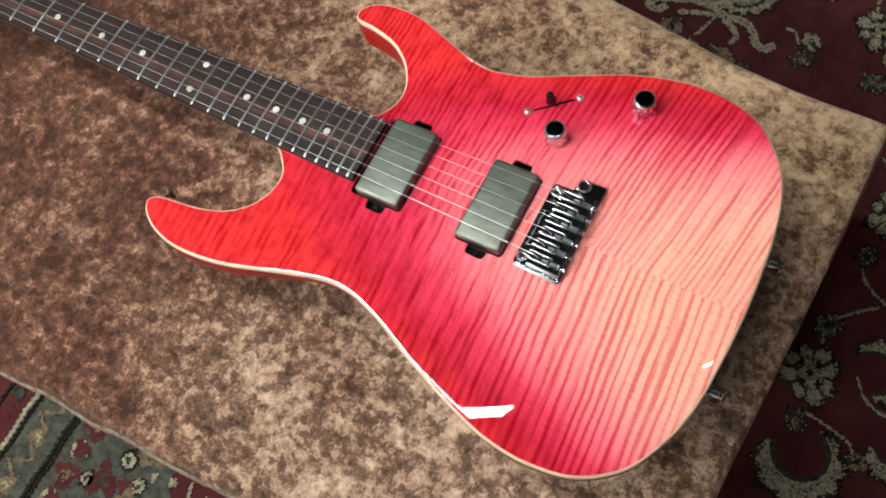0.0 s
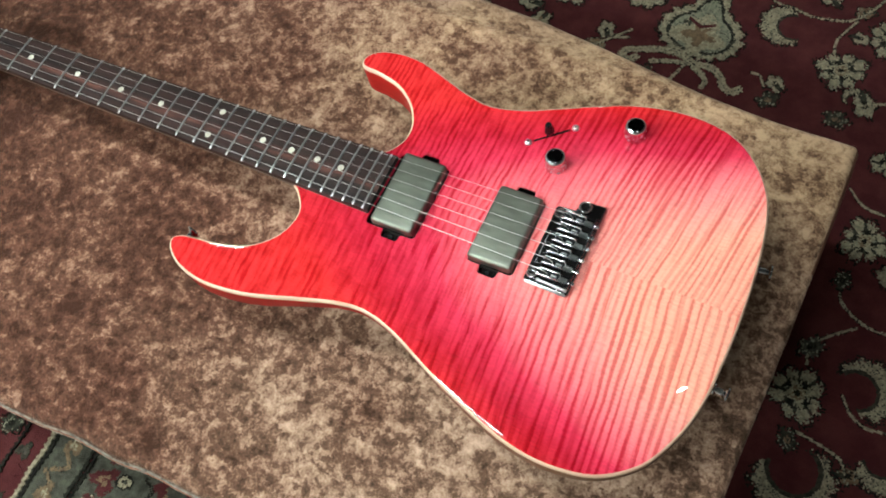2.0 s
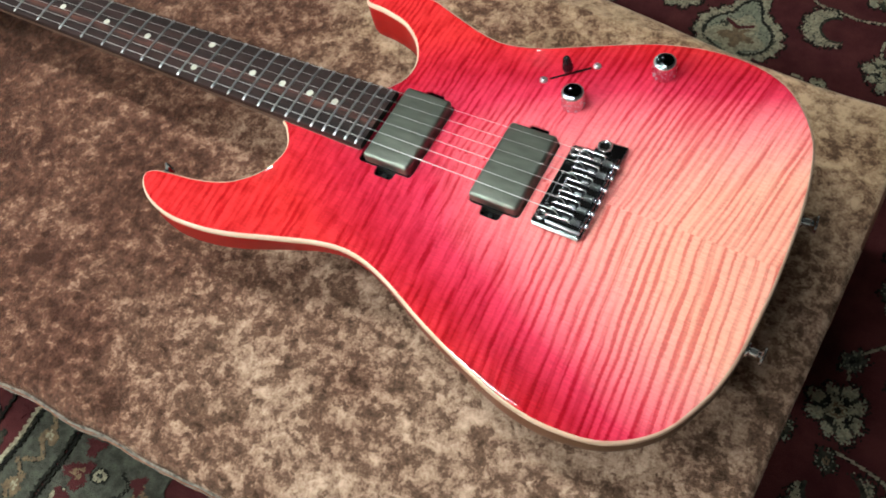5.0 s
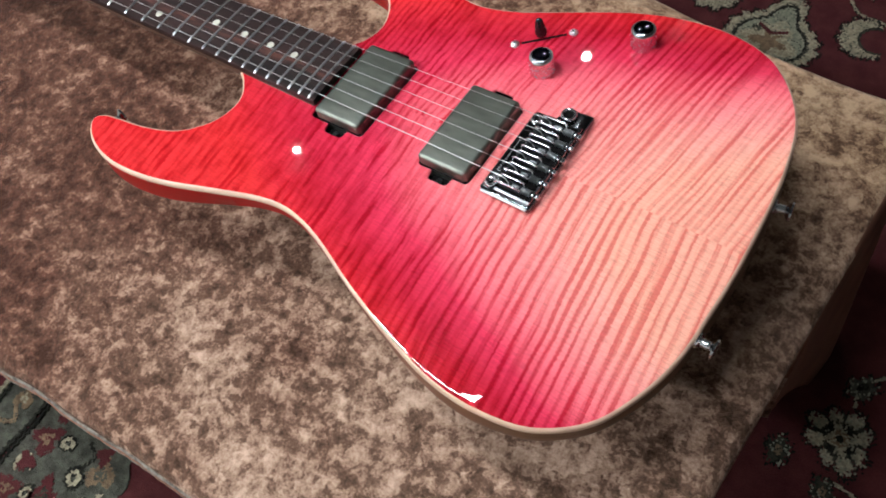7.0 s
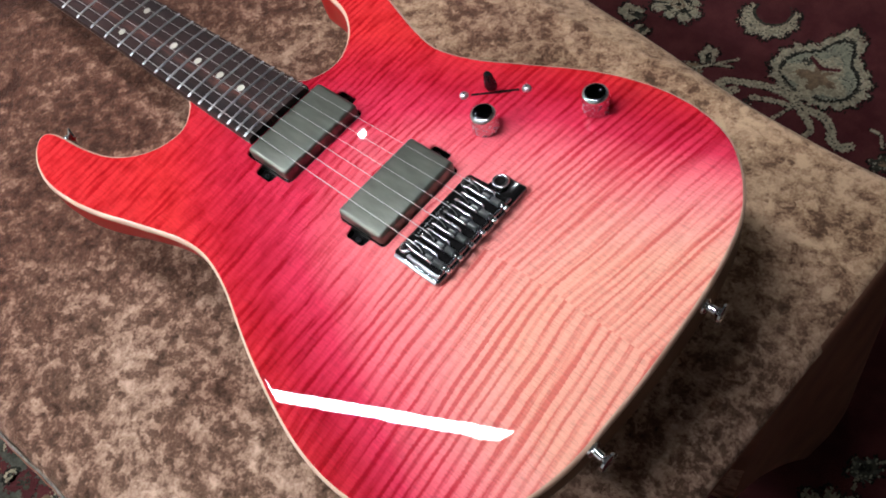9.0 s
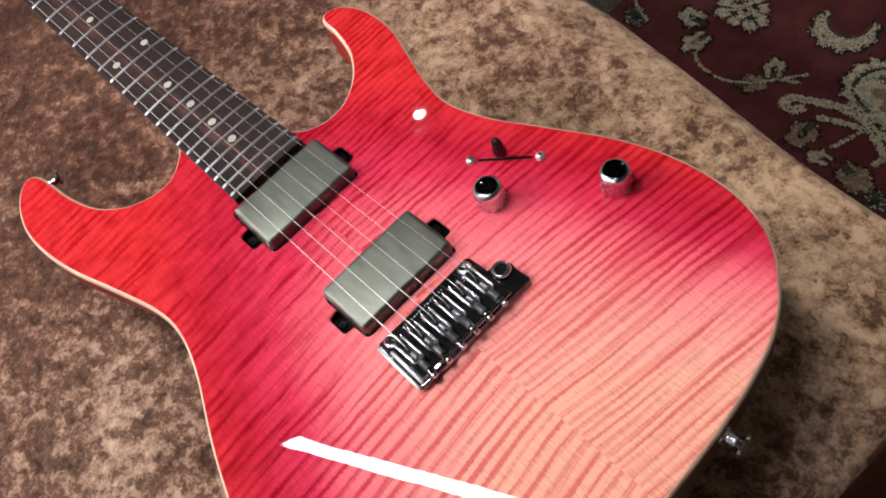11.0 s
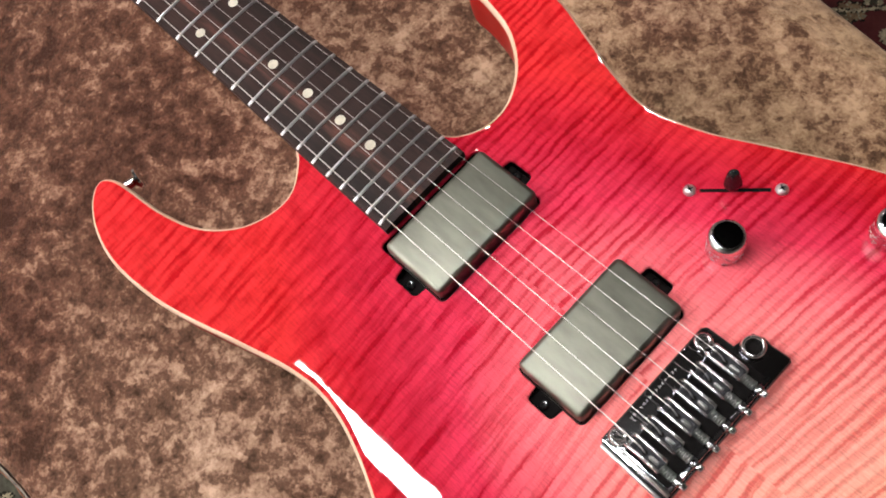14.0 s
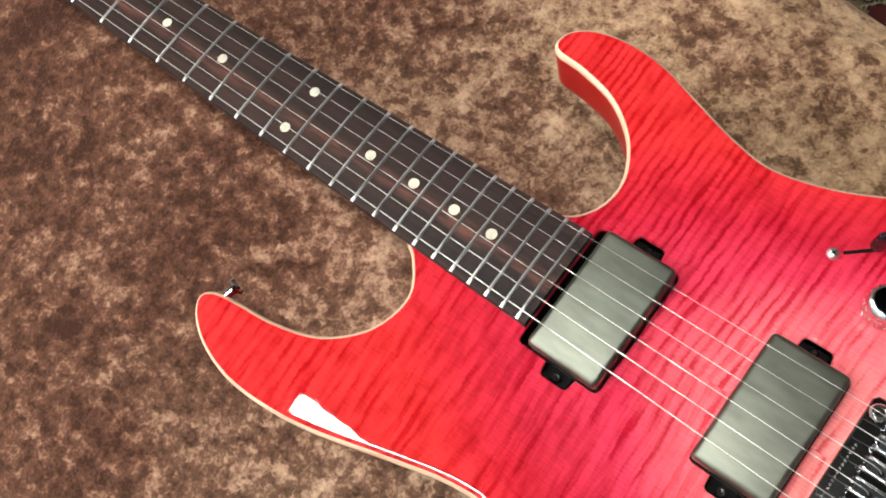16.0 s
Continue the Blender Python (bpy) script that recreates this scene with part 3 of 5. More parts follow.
def rosette(cx, cy, r, n=8, seed=0, turn=0.0, squash=0.9):
    def paint(u, v, c):
        p, q = turned(u, v, turn)
        q = q / squash
        far, a = np.hypot(p, q) / r, np.arctan2(q, p)
        rim = 0.74 + 0.26 * np.abs(np.cos(n * a / 2)) ** 0.6 + 0.10 * np.sin(3 * a + seed)
        k = far / (rim * (1 + 0.30 * (c - 0.5)))
        out = np.zeros(u.shape, int)
        out[(k < 1.14) & (c > 0.45)] = 1
        out[k < 1.0] = 2
        out[(k < 1.0) & (c > 0.80)] = 7
        out[(np.abs(np.cos(n * a / 2)) < 0.34) & (far > 0.42) & (far < 0.92) & (k < 1.0)] = 3
        out[(far > 0.32) & (far < 0.58) & (np.sin(n * a / 2 + 2 * c + seed) > 0.20)] = 1
        out[(far > 0.50) & (far < 0.64) & (c > 0.66)] = 3
        out[(far < 0.30) & (c > 0.45)] = 5
        out[far < 0.12] = 1
        return out

    motif("flower_motif", cx, cy, r * 1.35, paint, seed)


def bud(cx, cy, r, seed=0, turn=0.0, colour=2, squash=0.75):
    def paint(u, v, c):
        p, q = turned(u, v, turn)
        q = q / squash
        far, a = np.hypot(p, q) / r, np.arctan2(q, p)
        k = far / ((0.72 + 0.28 * np.abs(np.cos(2.5 * a + seed))) * (1 + 0.34 * (c - 0.5)))
        out = np.zeros(u.shape, int)
        out[(k < 1.22) & (c > 0.45)] = 1
        out[k < 1.0] = colour
        out[(k < 1.0) & (c > 0.82)] = 7
        out[(k < 1.0) & (p > 0.15 * r) & (np.abs(q) < 0.30 * r)] = 3
        out[(far < 0.34) & (c > 0.3)] = 5 if seed % 2 else 1
        return out

    motif("bud_motif", cx, cy, r * 1.5, paint, seed)


def leaf(cx, cy, r, turn, seed=0, fat=0.5, colour=2):
    """A sickle leaf with a toothed back, its hollow side towards turn."""

    def paint(u, v, c):
        p, q = turned(u, v, turn)
        a = np.arctan2(q, p)
        teeth = 1 + 0.16 * np.abs((a * 3.2) % 2 - 1) + 0.20 * (c - 0.5)
        outer = np.hypot(p, q * 0.92) / (r * teeth)
        inner = np.hypot(p - fat * r, q + 0.12 * r) / (0.86 * r)
        out = np.zeros(u.shape, int)
        out[(outer < 1.12) & (inner > 0.92) & (c > 0.25)] = 1
        out[(outer < 1.0) & (inner > 0.84)] = 3
        out[(outer < 1.0) & (inner > 1.0)] = colour
        out[(outer < 0.97) & (inner > 1.06) & (c > 0.84)] = 4
        out[p > 0.78 * r] = 0
        return out

    motif("leaf_motif", cx, cy, r * 1.35, paint, seed)


def vine(points, width=0.0034, seed=0, colour=2):
    line = spline(points, 14, False)
    mid = (line.max(0) + line.min(0)) / 2
    reach = float(np.abs(line - mid).max()) + width + 0.004

    def paint(u, v, c):
        flat = np.stack([u.ravel() + mid[0], v.ravel() + mid[1]], 1)
        near = np.full(len(flat), 9.0)
        for a, b in zip(line, line[1:]):
            d = b - a
            t = np.clip(((flat - a) @ d) / max(d @ d, 1e-12), 0, 1)
            near = np.minimum(near, np.hypot(*(flat - a - t[:, None] * d).T))
        near = near.reshape(u.shape) * (1 + 0.5 * (c - 0.5))
        out = np.zeros(u.shape, int)
        out[(near < width / 2 + 0.0015) & (c > 0.62)] = 1
        out[near < max(width / 2, 0.0016)] = colour
        out[(near < width * 0.2) & (c > 0.75)] = 4
        return out

    motif("vine", mid[0], mid[1], reach, paint, seed)


def patch(name, outline, mat, lift=0.0):
    """A patch of one colour inside an outline, knotted."""
    loop = np.array(outline)
    LEVEL[0] = (LEVEL[0] + 0.00004) % 0.0008
    x0, y0 = (math.floor(q / KNOT) * KNOT for q in loop.min(0))
    nx, ny = (math.ceil(q / KNOT) + 1 for q in loop.max(0) - loop.min(0))
    gx, gy = np.meshgrid(x0 + (np.arange(nx) + 0.5) * KNOT, y0 + (np.arange(ny) + 0.5) * KNOT)
    mask = inside(np.stack([gx.ravel(), gy.ravel()], 1), loop).reshape(gx.shape)
    if mask.any():
        weave(name, mask * mat, x0, y0, 0.0012 + lift + LEVEL[0])


# the large palmette beyond the far edge of the table
def palmette(u, v, c):
    a = np.arctan2(v, u)
    tip = 1 + 0.80 * np.maximum(0, np.cos(a - radians(88))) ** 16 + 0.08 * np.cos(2 * a) - 0.05 * np.maximum(0, np.cos(a + radians(90))) ** 2
    far = np.hypot(u, v / 0.92) / (0.060 * tip)
    k = far / (1 + 0.11 * (np.abs((a * 6.2) % 2 - 1) - 0.5) + 0.14 * (c - 0.5))
    out = np.zeros(u.shape, int)
    out[(k < 1.07) & (c > 0.35)] = 1
    out[k < 1.0] = 2
    out[(k < 1.0) & (c > 0.88)] = 7
    out[far < 0.83 + 0.06 * (c - 0.5)] = 1
    out[(far < 0.86) & (far > 0.77) & (c > 0.55)] = 3
    out[far < 0.74 + 0.05 * (c - 0.5)] = 7
    out[(far < 0.74) & (c > 0.90)] = 4
    heart = np.hypot(u / 1.25 + 0.002, v + 0.006) / 0.027 + 0.22 * np.sin(5 * a) + 0.2 * (c - 0.5)
    out[heart < 1.15] = 2
    out[heart < 0.62] = 5
    out[(np.abs(v - 0.012 - 0.5 * np.abs(u + 0.004)) < 0.0034) & (np.abs(u + 0.004) < 0.022)] = 6
    out[(np.hypot(u - 0.004, v - 0.030) < 0.011) & (c > 0.35)] = 2
    out[(np.hypot(u + 0.026, v - 0.014) < 0.007) & (c > 0.2)] = 3
    return out


motif("palmette_motif", -0.024, 0.668, 0.118, palmette, 3)
# scrolls that spring from its foot
for k, (line, wide) in enumerate([
        ([(-0.016, 0.609), (-0.043, 0.619), (-0.072, 0.616), (-0.097, 0.607), (-0.118, 0.598), (-0.125, 0.586), (-0.114, 0.580), (-0.104, 0.588)], 0.0115),
        ([(-0.016, 0.607), (0.012, 0.610), (0.032, 0.598), (0.040, 0.584), (0.054, 0.578), (0.064, 0.586)], 0.0115),
        ([(-0.020, 0.606), (-0.048, 0.600), (-0.078, 0.590)], 0.0075), ([(-0.014, 0.602), (0.002, 0.594), (0.012, 0.582), (0.010, 0.570)], 0.0075),
        ([(-0.026, 0.604), (-0.034, 0.584), (-0.042, 0.562)], 0.0030)]):
    vine(line, wide, 20 + k)
# rosettes of the field
for k, (fx, fy, fr, fn) in enumerate([
        (-0.254, 0.681, 0.035, 8), (0.195, 0.675, 0.035, 8), (0.302, 0.405, 0.033, 8), (0.282, 0.157, 0.036, 8), (0.252, 0.756, 0.034, 8),
        (0.472, 0.430, 0.034, 8), (0.524, 0.190, 0.034, 8), (0.425, 0.640, 0.034, 8), (-0.420, 0.800, 0.035, 8), (0.060, 0.930, 0.036, 8), (0.303, 0.540, 0.026, 6)]):
    rosette(fx, fy, fr, fn, 11 * k + 3, 0.7 * k)
# buds and small blossoms
for k, (bx, by, br, colour) in enumerate([
        (-0.302, 0.633, 0.021, 2), (-0.273, 0.602, 0.020, 2), (-0.367, 0.592, 0.019, 3), (-0.173, 0.587, 0.018, 5), (-0.165, 0.622, 0.018, 2), (-0.044, 0.541, 0.015, 2), (-0.080, 0.558, 0.022, 5),
        (0.004, 0.540, 0.024, 5), (0.040, 0.528, 0.016, 3), (0.143, 0.811, 0.022, 2), (0.201, 0.797, 0.015, 5), (0.164, 0.851, 0.018, 2), (0.206, 0.744, 0.014, 2), (0.067, 0.818, 0.016, 2),
        (0.112, 0.616, 0.017, 2), (0.110, 0.584, 0.017, 3), (0.243, 0.626, 0.022, 2), (0.212, 0.586, 0.019, 3), (0.291, 0.336, 0.015, 3), (0.348, 0.362, 0.020, 2), (0.280, 0.226, 0.018, 4),
        (0.288, 0.093, 0.016, 3), (0.369, 0.079, 0.016, 5), (0.231, 0.112, 0.018, 3), (0.400, 0.520, 0.018, 2), (-0.070, 0.840, 0.020, 2), (-0.200, 0.800, 0.018, 5)]):
    bud(bx, by, br, k + 60, 1.3 * k, colour)
# sickle leaves
for k, (lx, ly, lr, way, fat) in enumerate([
        (-0.133, 0.724, 0.033, 1.95, 0.42), (0.090, 0.728, 0.031, 0.35, 0.52), (0.363, 0.198, 0.034, 3.9, 0.44), (0.310, 0.046, 0.042, 2.2, 0.30), (0.407, 0.104, 0.028, 2.4, 0.42),
        (0.226, 0.634, 0.014, 5.2, 0.4), (0.412, 0.330, 0.032, 1.2, 0.45), (-0.330, 0.720, 0.026, 1.0, 0.45)]):
    leaf(lx, ly, lr, way, k + 130, fat)
for k, line in enumerate((
        [(0.032, 0.811), (0.063, 0.772), (0.097, 0.767), (0.130, 0.761), (0.173, 0.769), (0.192, 0.781), (0.214, 0.814), (0.229, 0.852)], [(0.193, 0.775), (0.175, 0.731), (0.177, 0.703)],
        [(-0.262, 0.586), (-0.242, 0.573), (-0.208, 0.571), (-0.176, 0.586), (-0.150, 0.612), (-0.128, 0.636)], [(-0.150, 0.612), (-0.125, 0.621)],
        [(0.072, 0.624), (0.086, 0.622), (0.098, 0.604)], [(0.228, 0.640), (0.214, 0.654), (0.208, 0.662)], [(0.250, 0.630), (0.285, 0.643), (0.330, 0.640)],
        [(0.262, 0.480), (0.280, 0.463), (0.301, 0.456), (0.340, 0.460), (0.400, 0.500)], [(0.294, 0.345), (0.294, 0.312), (0.314, 0.292), (0.347, 0.281), (0.390, 0.286), (0.440, 0.320)],
        [(0.286, 0.238), (0.297, 0.250), (0.326, 0.275)], [(0.335, 0.177), (0.352, 0.156), (0.376, 0.147), (0.420, 0.157)], [(0.294, 0.108), (0.332, 0.102), (0.355, 0.094), (0.364, 0.080)],
        [(-0.400, 0.640), (-0.380, 0.610), (-0.350, 0.596)], [(-0.300, 0.690), (-0.330, 0.700), (-0.370, 0.750)], [(-0.040, 0.564), (-0.032, 0.585)], [(0.282, 0.200), (0.279, 0.212)])):
    vine(line, 0.0030, 170 + k)

# the border along the neck end: bands, guard stripes and scrolls
for x0, x1, mat in ((-0.95, -0.720, WOOL_RED), (-0.619, -0.556, WOOL_GREY), (-0.548, -0.402, WOOL_GREY)):
    bm = bmesh.new()
    box(bm, x0, x1, -1.48, 1.48, 0.0001, 0.0009)
    part("border_band", bm, mat, rug)
for xg, wide, mat in ((-0.622, 0.006, 2), (-0.6145, 0.005, 1), (-0.5535, 0.005, 1), (-0.5465, 0.004, 1), (-0.664, 0.005, 1)):
    line = [(xg + 0.0011 * math.sin(90 * y) + 0.0030 * (0.5 - abs(k % 4 - 2) / 2), y) for k, y in enumerate(np.linspace(-0.62, -0.18, 200))]
    patch("guard_stripe", [(x - wide / 2, y) for x, y in line] + [(x + wide / 2, y) for x, y in line[::-1]], mat, 0.0014)
edge = [(-0.404, -0.62)] + [(-0.384 + 0.016 * math.sin(31 * y + 1.0) + 0.006 * math.sin(113 * y), y) for y in np.linspace(-0.62, -0.18, 110)] + [(-0.404, -0.18)]
patch("border_edge", edge, 4)


def curl(cx, cy, r, seed, turn):
    """A small white curl in a dark ring."""

    def paint(u, v, c):
        p, q = turned(u, v, turn)
        far, a = np.hypot(p, q / 0.85) / r, np.arctan2(q, p)
        k = far * (1 + 0.3 * (c - 0.5))
        out = np.zeros(u.shape, int)
        out[k < 1.45] = 1
        out[k < 1.05] = 2
        out[(k < 0.55) & (a > -0.6)] = 1
        out[(k < 0.25)] = 4
        return out

    motif("curl_motif", cx, cy, r * 1.7, paint, seed)


def blotch(cx, cy, r, seed, colour, inner=0):
    def paint(u, v, c):
        a = np.arctan2(v, u)
        k = np.hypot(u, v) / (r * (0.8 + 0.22 * np.sin(3 * a + seed) + 0.12 * np.sin(5 * a + 2 * seed)) * (1 + 0.3 * (c - 0.5)))
        out = np.zeros(u.shape, int)
        out[k < 1.0] = colour
        if inner:
            out[(k < 0.45) & (c > 0.25)] = inner
        return out

    motif("blotch_motif", cx, cy, r * 1.5, paint, seed)


for k in range(5):
    y = -0.296 - 0.072 * k + 0.012
    s = 1 if k % 2 else -1
    blotch(-0.517, y - 0.050, 0.021, 300 + k, 6, 5)
    blotch(-0.462 + 0.006 * s, y - 0.104, 0.024, 310 + k, 6, 3)
    blotch(-0.519, y - 0.012, 0.014, 320 + k, 6)
    curl(-0.489, y - 0.040, 0.0085, 330 + k, 0.4 + k)
    curl(-0.450, y - 0.066, 0.010, 340 + k, 2.1 + k)
    curl(-0.420, y - 0.088, 0.0095, 350 + k, 4.0 + k)
    blotch(-0.424, y - 0.044, 0.021, 360 + k, 5, 4)
    blotch(-0.392, y - 0.070, 0.018, 370 + k, 2, 4)
    blotch(-0.436, y - 0.026, 0.013, 375 + k, 6)
    vine([(-0.462, y - 0.024), (-0.446, y - 0.034), (-0.450, y - 0.050)], 0.0034, 380 + k, 1)
    vine([(-0.508, y - 0.086), (-0.520, y - 0.076), (-0.530, y - 0.084), (-0.526, y - 0.098)], 0.0060, 390 + k)
    vine([(-0.356, y - 0.050), (-0.351, y - 0.066), (-0.340, y - 0.072)], 0.0034, 400 + k)
    vine([(-0.328, y - 0.056), (-0.322, y - 0.074)], 0.0034, 410 + k)
    vine([(-0.604, y), (-0.584, y - 0.018), (-0.590, y - 0.038), (-0.574, y - 0.056), (-0.596, y - 0.068)], 0.0050, 420 + k, 5)
    blotch(-0.585, y - 0.028, 0.015, 430 + k, 5, 2)
    blotch(-0.640, y - 0.020, 0.010, 440 + k, 6)
    blotch(-0.648, y - 0.064, 0.013, 450 + k, 3, 4)
    bud(-0.690, y - 0.040, 0.018, 460 + k, k, 3)

# ---- table and cloth ----
table = thing("low_table", "low brown wooden table hidden under a velvet cloth", "table", pose(0, 0, 0))
T0, T1, TN, TF = -0.95, 0.197, -0.283, 0.262
bm = bmesh.new()
box(bm, T0 + 0.004, T1, TN, TF, TABLE_Z - 0.030, TABLE_Z - 0.004, 0.003)
part("tabletop", bm, TABLE_WOOD, table)
for lx in (T0 + 0.06, T1 - 0.07):
    for ly in (TN + 0.07, TF - 0.07):
        bm = bmesh.new()
        box(bm, lx - 0.022, lx + 0.022, ly - 0.022, ly + 0.022, 0.0037, TABLE_Z - 0.0302, 0.003)
        part("leg", bm, TABLE_WOOD, table)


def cloth():
    """A velvet throw: flat on the table, rolled over its edges and hanging down."""
    near = [(-0.94, -0.300), (-0.70, -0.301), (-0.43, -0.298), (-0.36, -0.2925), (-0.31, -0.294), (-0.275, -0.290), (-0.235, -0.2905), (-0.19, -0.2885), (-0.15, -0.287), (0.05, -0.286), (0.188, -0.289)]
    tail = [(0.196, -0.287), (0.198, -0.276), (0.1985, -0.10), (0.2035, 0.02), (0.2055, 0.09), (0.208, 0.16), (0.2095, 0.262), (0.206, 0.2705)]
    far = [(0.196, 0.2715), (0.125, 0.2715), (0.060, 0.2775), (-0.006, 0.290), (-0.068, 0.3025), (-0.115, 0.310), (-0.165, 0.317), (-0.30, 0.321), (-0.50, 0.312), (-0.70, 0.305), (-0.94, 0.300)]
    loop = even(spline(near + tail + far, 8), 0.006)
    edge = 0.010

    def crumple(x, y):
        return 0.0007 * noise.noise(Vector((x * 16, y * 16, 1))) + 0.0004 * noise.noise(Vector((x * 45, y * 45, 4)))

    def height(xy):
        d = nearest(xy, loop)
        z = np.where(d < edge, -0.0045 * (1 - np.clip(d / edge, 0, 1)) ** 2, 0.0)
        # the far side hangs out past the table and sinks a little
        sag = np.clip((xy[:, 1] - 0.2715) / 0.045, 0, 1)
        z = z - 0.014 * sag + 0.0016 * np.exp(-(((xy[:, 1] - 0.2705) / 0.0035) ** 2)) * np.clip((0.07 - xy[:, 0]) / 0.06, 0, 1)
        return np.array([h + TABLE_Z + crumple(x, y) for h, (x, y) in zip(z, xy)])

    gx, gy = np.meshgrid(np.arange(-0.94, 0.21, 0.0075), np.arange(-0.30, 0.32, 0.0075))
    grid = np.stack([gx.ravel(), gy.ravel()], 1)
    d = nearest(grid, loop)
    grid = grid[inside(grid, loop) & (d > 0.013)]
    normal = outward(loop)
    rows = [loop - o * normal for o in (0.003, 0.006, 0.010)]
    bm = sheet(loop, [], np.vstack([grid, *rows]), height)
    # skirt
    bm.verts.ensure_lookup_table()
    key = {(round(v.co.x, 6), round(v.co.y, 6)): v for v in bm.verts}
    top = [key[(round(p[0], 6), round(p[1], 6))] for p in loop.astype(np.float32).astype(float)]
    n, steps = len(loop), 22
    rings = [top]
    for s in range(1, steps + 1):
        ring = []
        for i, (p, q) in enumerate(zip(loop, normal)):
            x, y = p
            hem = 0.010
            if q[0] > 0.5:
                hem = 0.395 if y > 0.20 else 0.19 + 0.205 * max(0.0, min(1.0, (y - 0.05) / 0.15)) ** 1.3
            elif y > 0.2:
                hem = 0.395
            drop = hem * (s / steps) ** 1.25
            roll = 0.0035 * (1 - math.exp(-drop / 0.004))
            wave = (0.010 * math.sin(19 * x + 7 * y) + 0.008 * noise.noise(Vector((x * 9, y * 9, 2)))) * min(1, drop / 0.12)
            if q[1] < -0.5:
                wave = 0.25 * wave + 0.0010 * min(1, drop / 0.01) + 0.0016 * noise.noise(Vector((x * 60, 3, 7)))
            if q[0] > 0.5:
                wave = 0.3 * wave - (0.10 * drop if y < 0.05 else 0.0) + 0.06 * drop * max(0.0, min(1.0, (y - 0.06) / 0.18))
            r = p + q * (roll + wave)
            ring.append(bm.verts.new((r[0], r[1], top[i].co.z - drop)))
        rings.append(ring)
    for a, b in zip(rings, rings[1:]):
        for k in range(n):
            bm.faces.new((a[k], b[k], b[(k + 1) % n], a[(k + 1) % n]))
    return bm


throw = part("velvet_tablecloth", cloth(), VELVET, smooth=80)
hem_line = spline([(-0.93, -0.3040), (-0.70, -0.3050), (-0.43, -0.3020), (-0.36, -0.2970), (-0.31, -0.2985), (-0.275, -0.2945), (-0.235, -0.2950), (-0.19, -0.2930), (-0.15, -0.2910), (0.05, -0.2900), (0.186, -0.2925)], 60, False)
bm = bmesh.new()
strip = []
for x, y in hem_line:
    lift = 0.0016 * noise.noise(Vector((x * 45, 4, 1)))
    strip.append([bm.verts.new((x, y + dy + 0.0009 * noise.noise(Vector((x * 70, k, 2))), TABLE_Z + dz + lift)) for k, (dy, dz) in enumerate(((0.0012, -0.0075), (-0.0008, -0.0090), (-0.0014, -0.0130), (-0.0010, -0.0180), (0.0010, -0.0225)))])
for a, b in zip(strip, strip[1:]):
    for k in range(4):
        bm.faces.new((a[k], a[k + 1], b[k + 1], b[k]))
hem = part("hem", bm, HEM_CLOTH, throw, "greyish frayed hem along the edge", smooth=80)
for k in range(5):
    bm = bmesh.new()
    tube(bm, [(x, y - 0.0012 + 0.0010 * noise.noise(Vector((x * 80, k, 2))), TABLE_Z - 0.0092 - 0.0028 * k + 0.0020 * noise.noise(Vector((x * 38, 4, 1 + 0.35 * k)))) for x, y in hem_line], 0.0005 + 0.0002 * (k % 2), 6)
    part("hem_thread", bm, HEM_CLOTH if k % 2 else RUSSET_CLOTH, hem, smooth=80)
thick = throw.modifiers.new("thickness", "SOLIDIFY")
thick.thickness, thick.offset = 0.0018, -1.0
throw.data.materials.append(RUSSET_CLOTH)
for f in throw.data.polygons:
    if f.center.z < TABLE_Z - 0.0075 and f.center.x > 0.19 and f.normal.x > 0.5:
        f.material_index = 1
tagged(throw, "mottled brown crushed velvet cloth draped over the low table", "tablecloth")

# ---- the guitar ----
guitar = thing("electric_guitar", "glossy red-to-peach flamed maple electric guitar lying face up", "guitar", GUITAR)
MM = 0.001
BASS_SIDE = [(-238, -22), (-228, -31), (-217.5, -45), (-216.5, -60), (-224, -78), (-242, -94), (-267, -102.5), (-292, -106), (-306, -109), (-311.5, -115), (-305, -124.5),
             (-290, -133), (-268, -138), (-241, -137), (-213, -131.5), (-175, -119.5), (-142, -110), (-116, -108.5), (-86, -116.5), (-40, -136.5), (9, -154), (39, -160.5), (67, -160.5),
             (98, -153), (125, -132.5), (141, -104), (149.5, -76), (153, -43), (154.5, -8)]
TREBLE_SIDE = [(153.5, 34), (150, 70), (142, 103), (126, 129), (104, 148), (74, 157.5), (39, 157.5), (2, 148.5), (-42, 129.5), (-74, 115.5), (-104, 109), (-128, 113), (-155, 122),
               (-183, 131.5), (-208, 134), (-228, 130), (-238.5, 121), (-237, 111), (-218, 108), (-194, 101), (-175, 87), (-164, 70), (-161.5, 55), (-166, 41), (-178, 30), (-215, 16), (-240, 0)]
OUTLINE = even(spline(BASS_SIDE + TREBLE_SIDE, 12), 3.0) * MM
OUTLINE = OUTLINE - 0.0006 * outward(OUTLINE)  # where the stain stops and the bare edge begins
TOP_Z, BACK_Z = -0.0088, -0.052
PICKUPS = [(-0.1515, -0.1115), (-0.0605, -0.0215)]
ROUTED = [0.0062, 0.0010]  # how far the routing goes past each pickup towards the neck


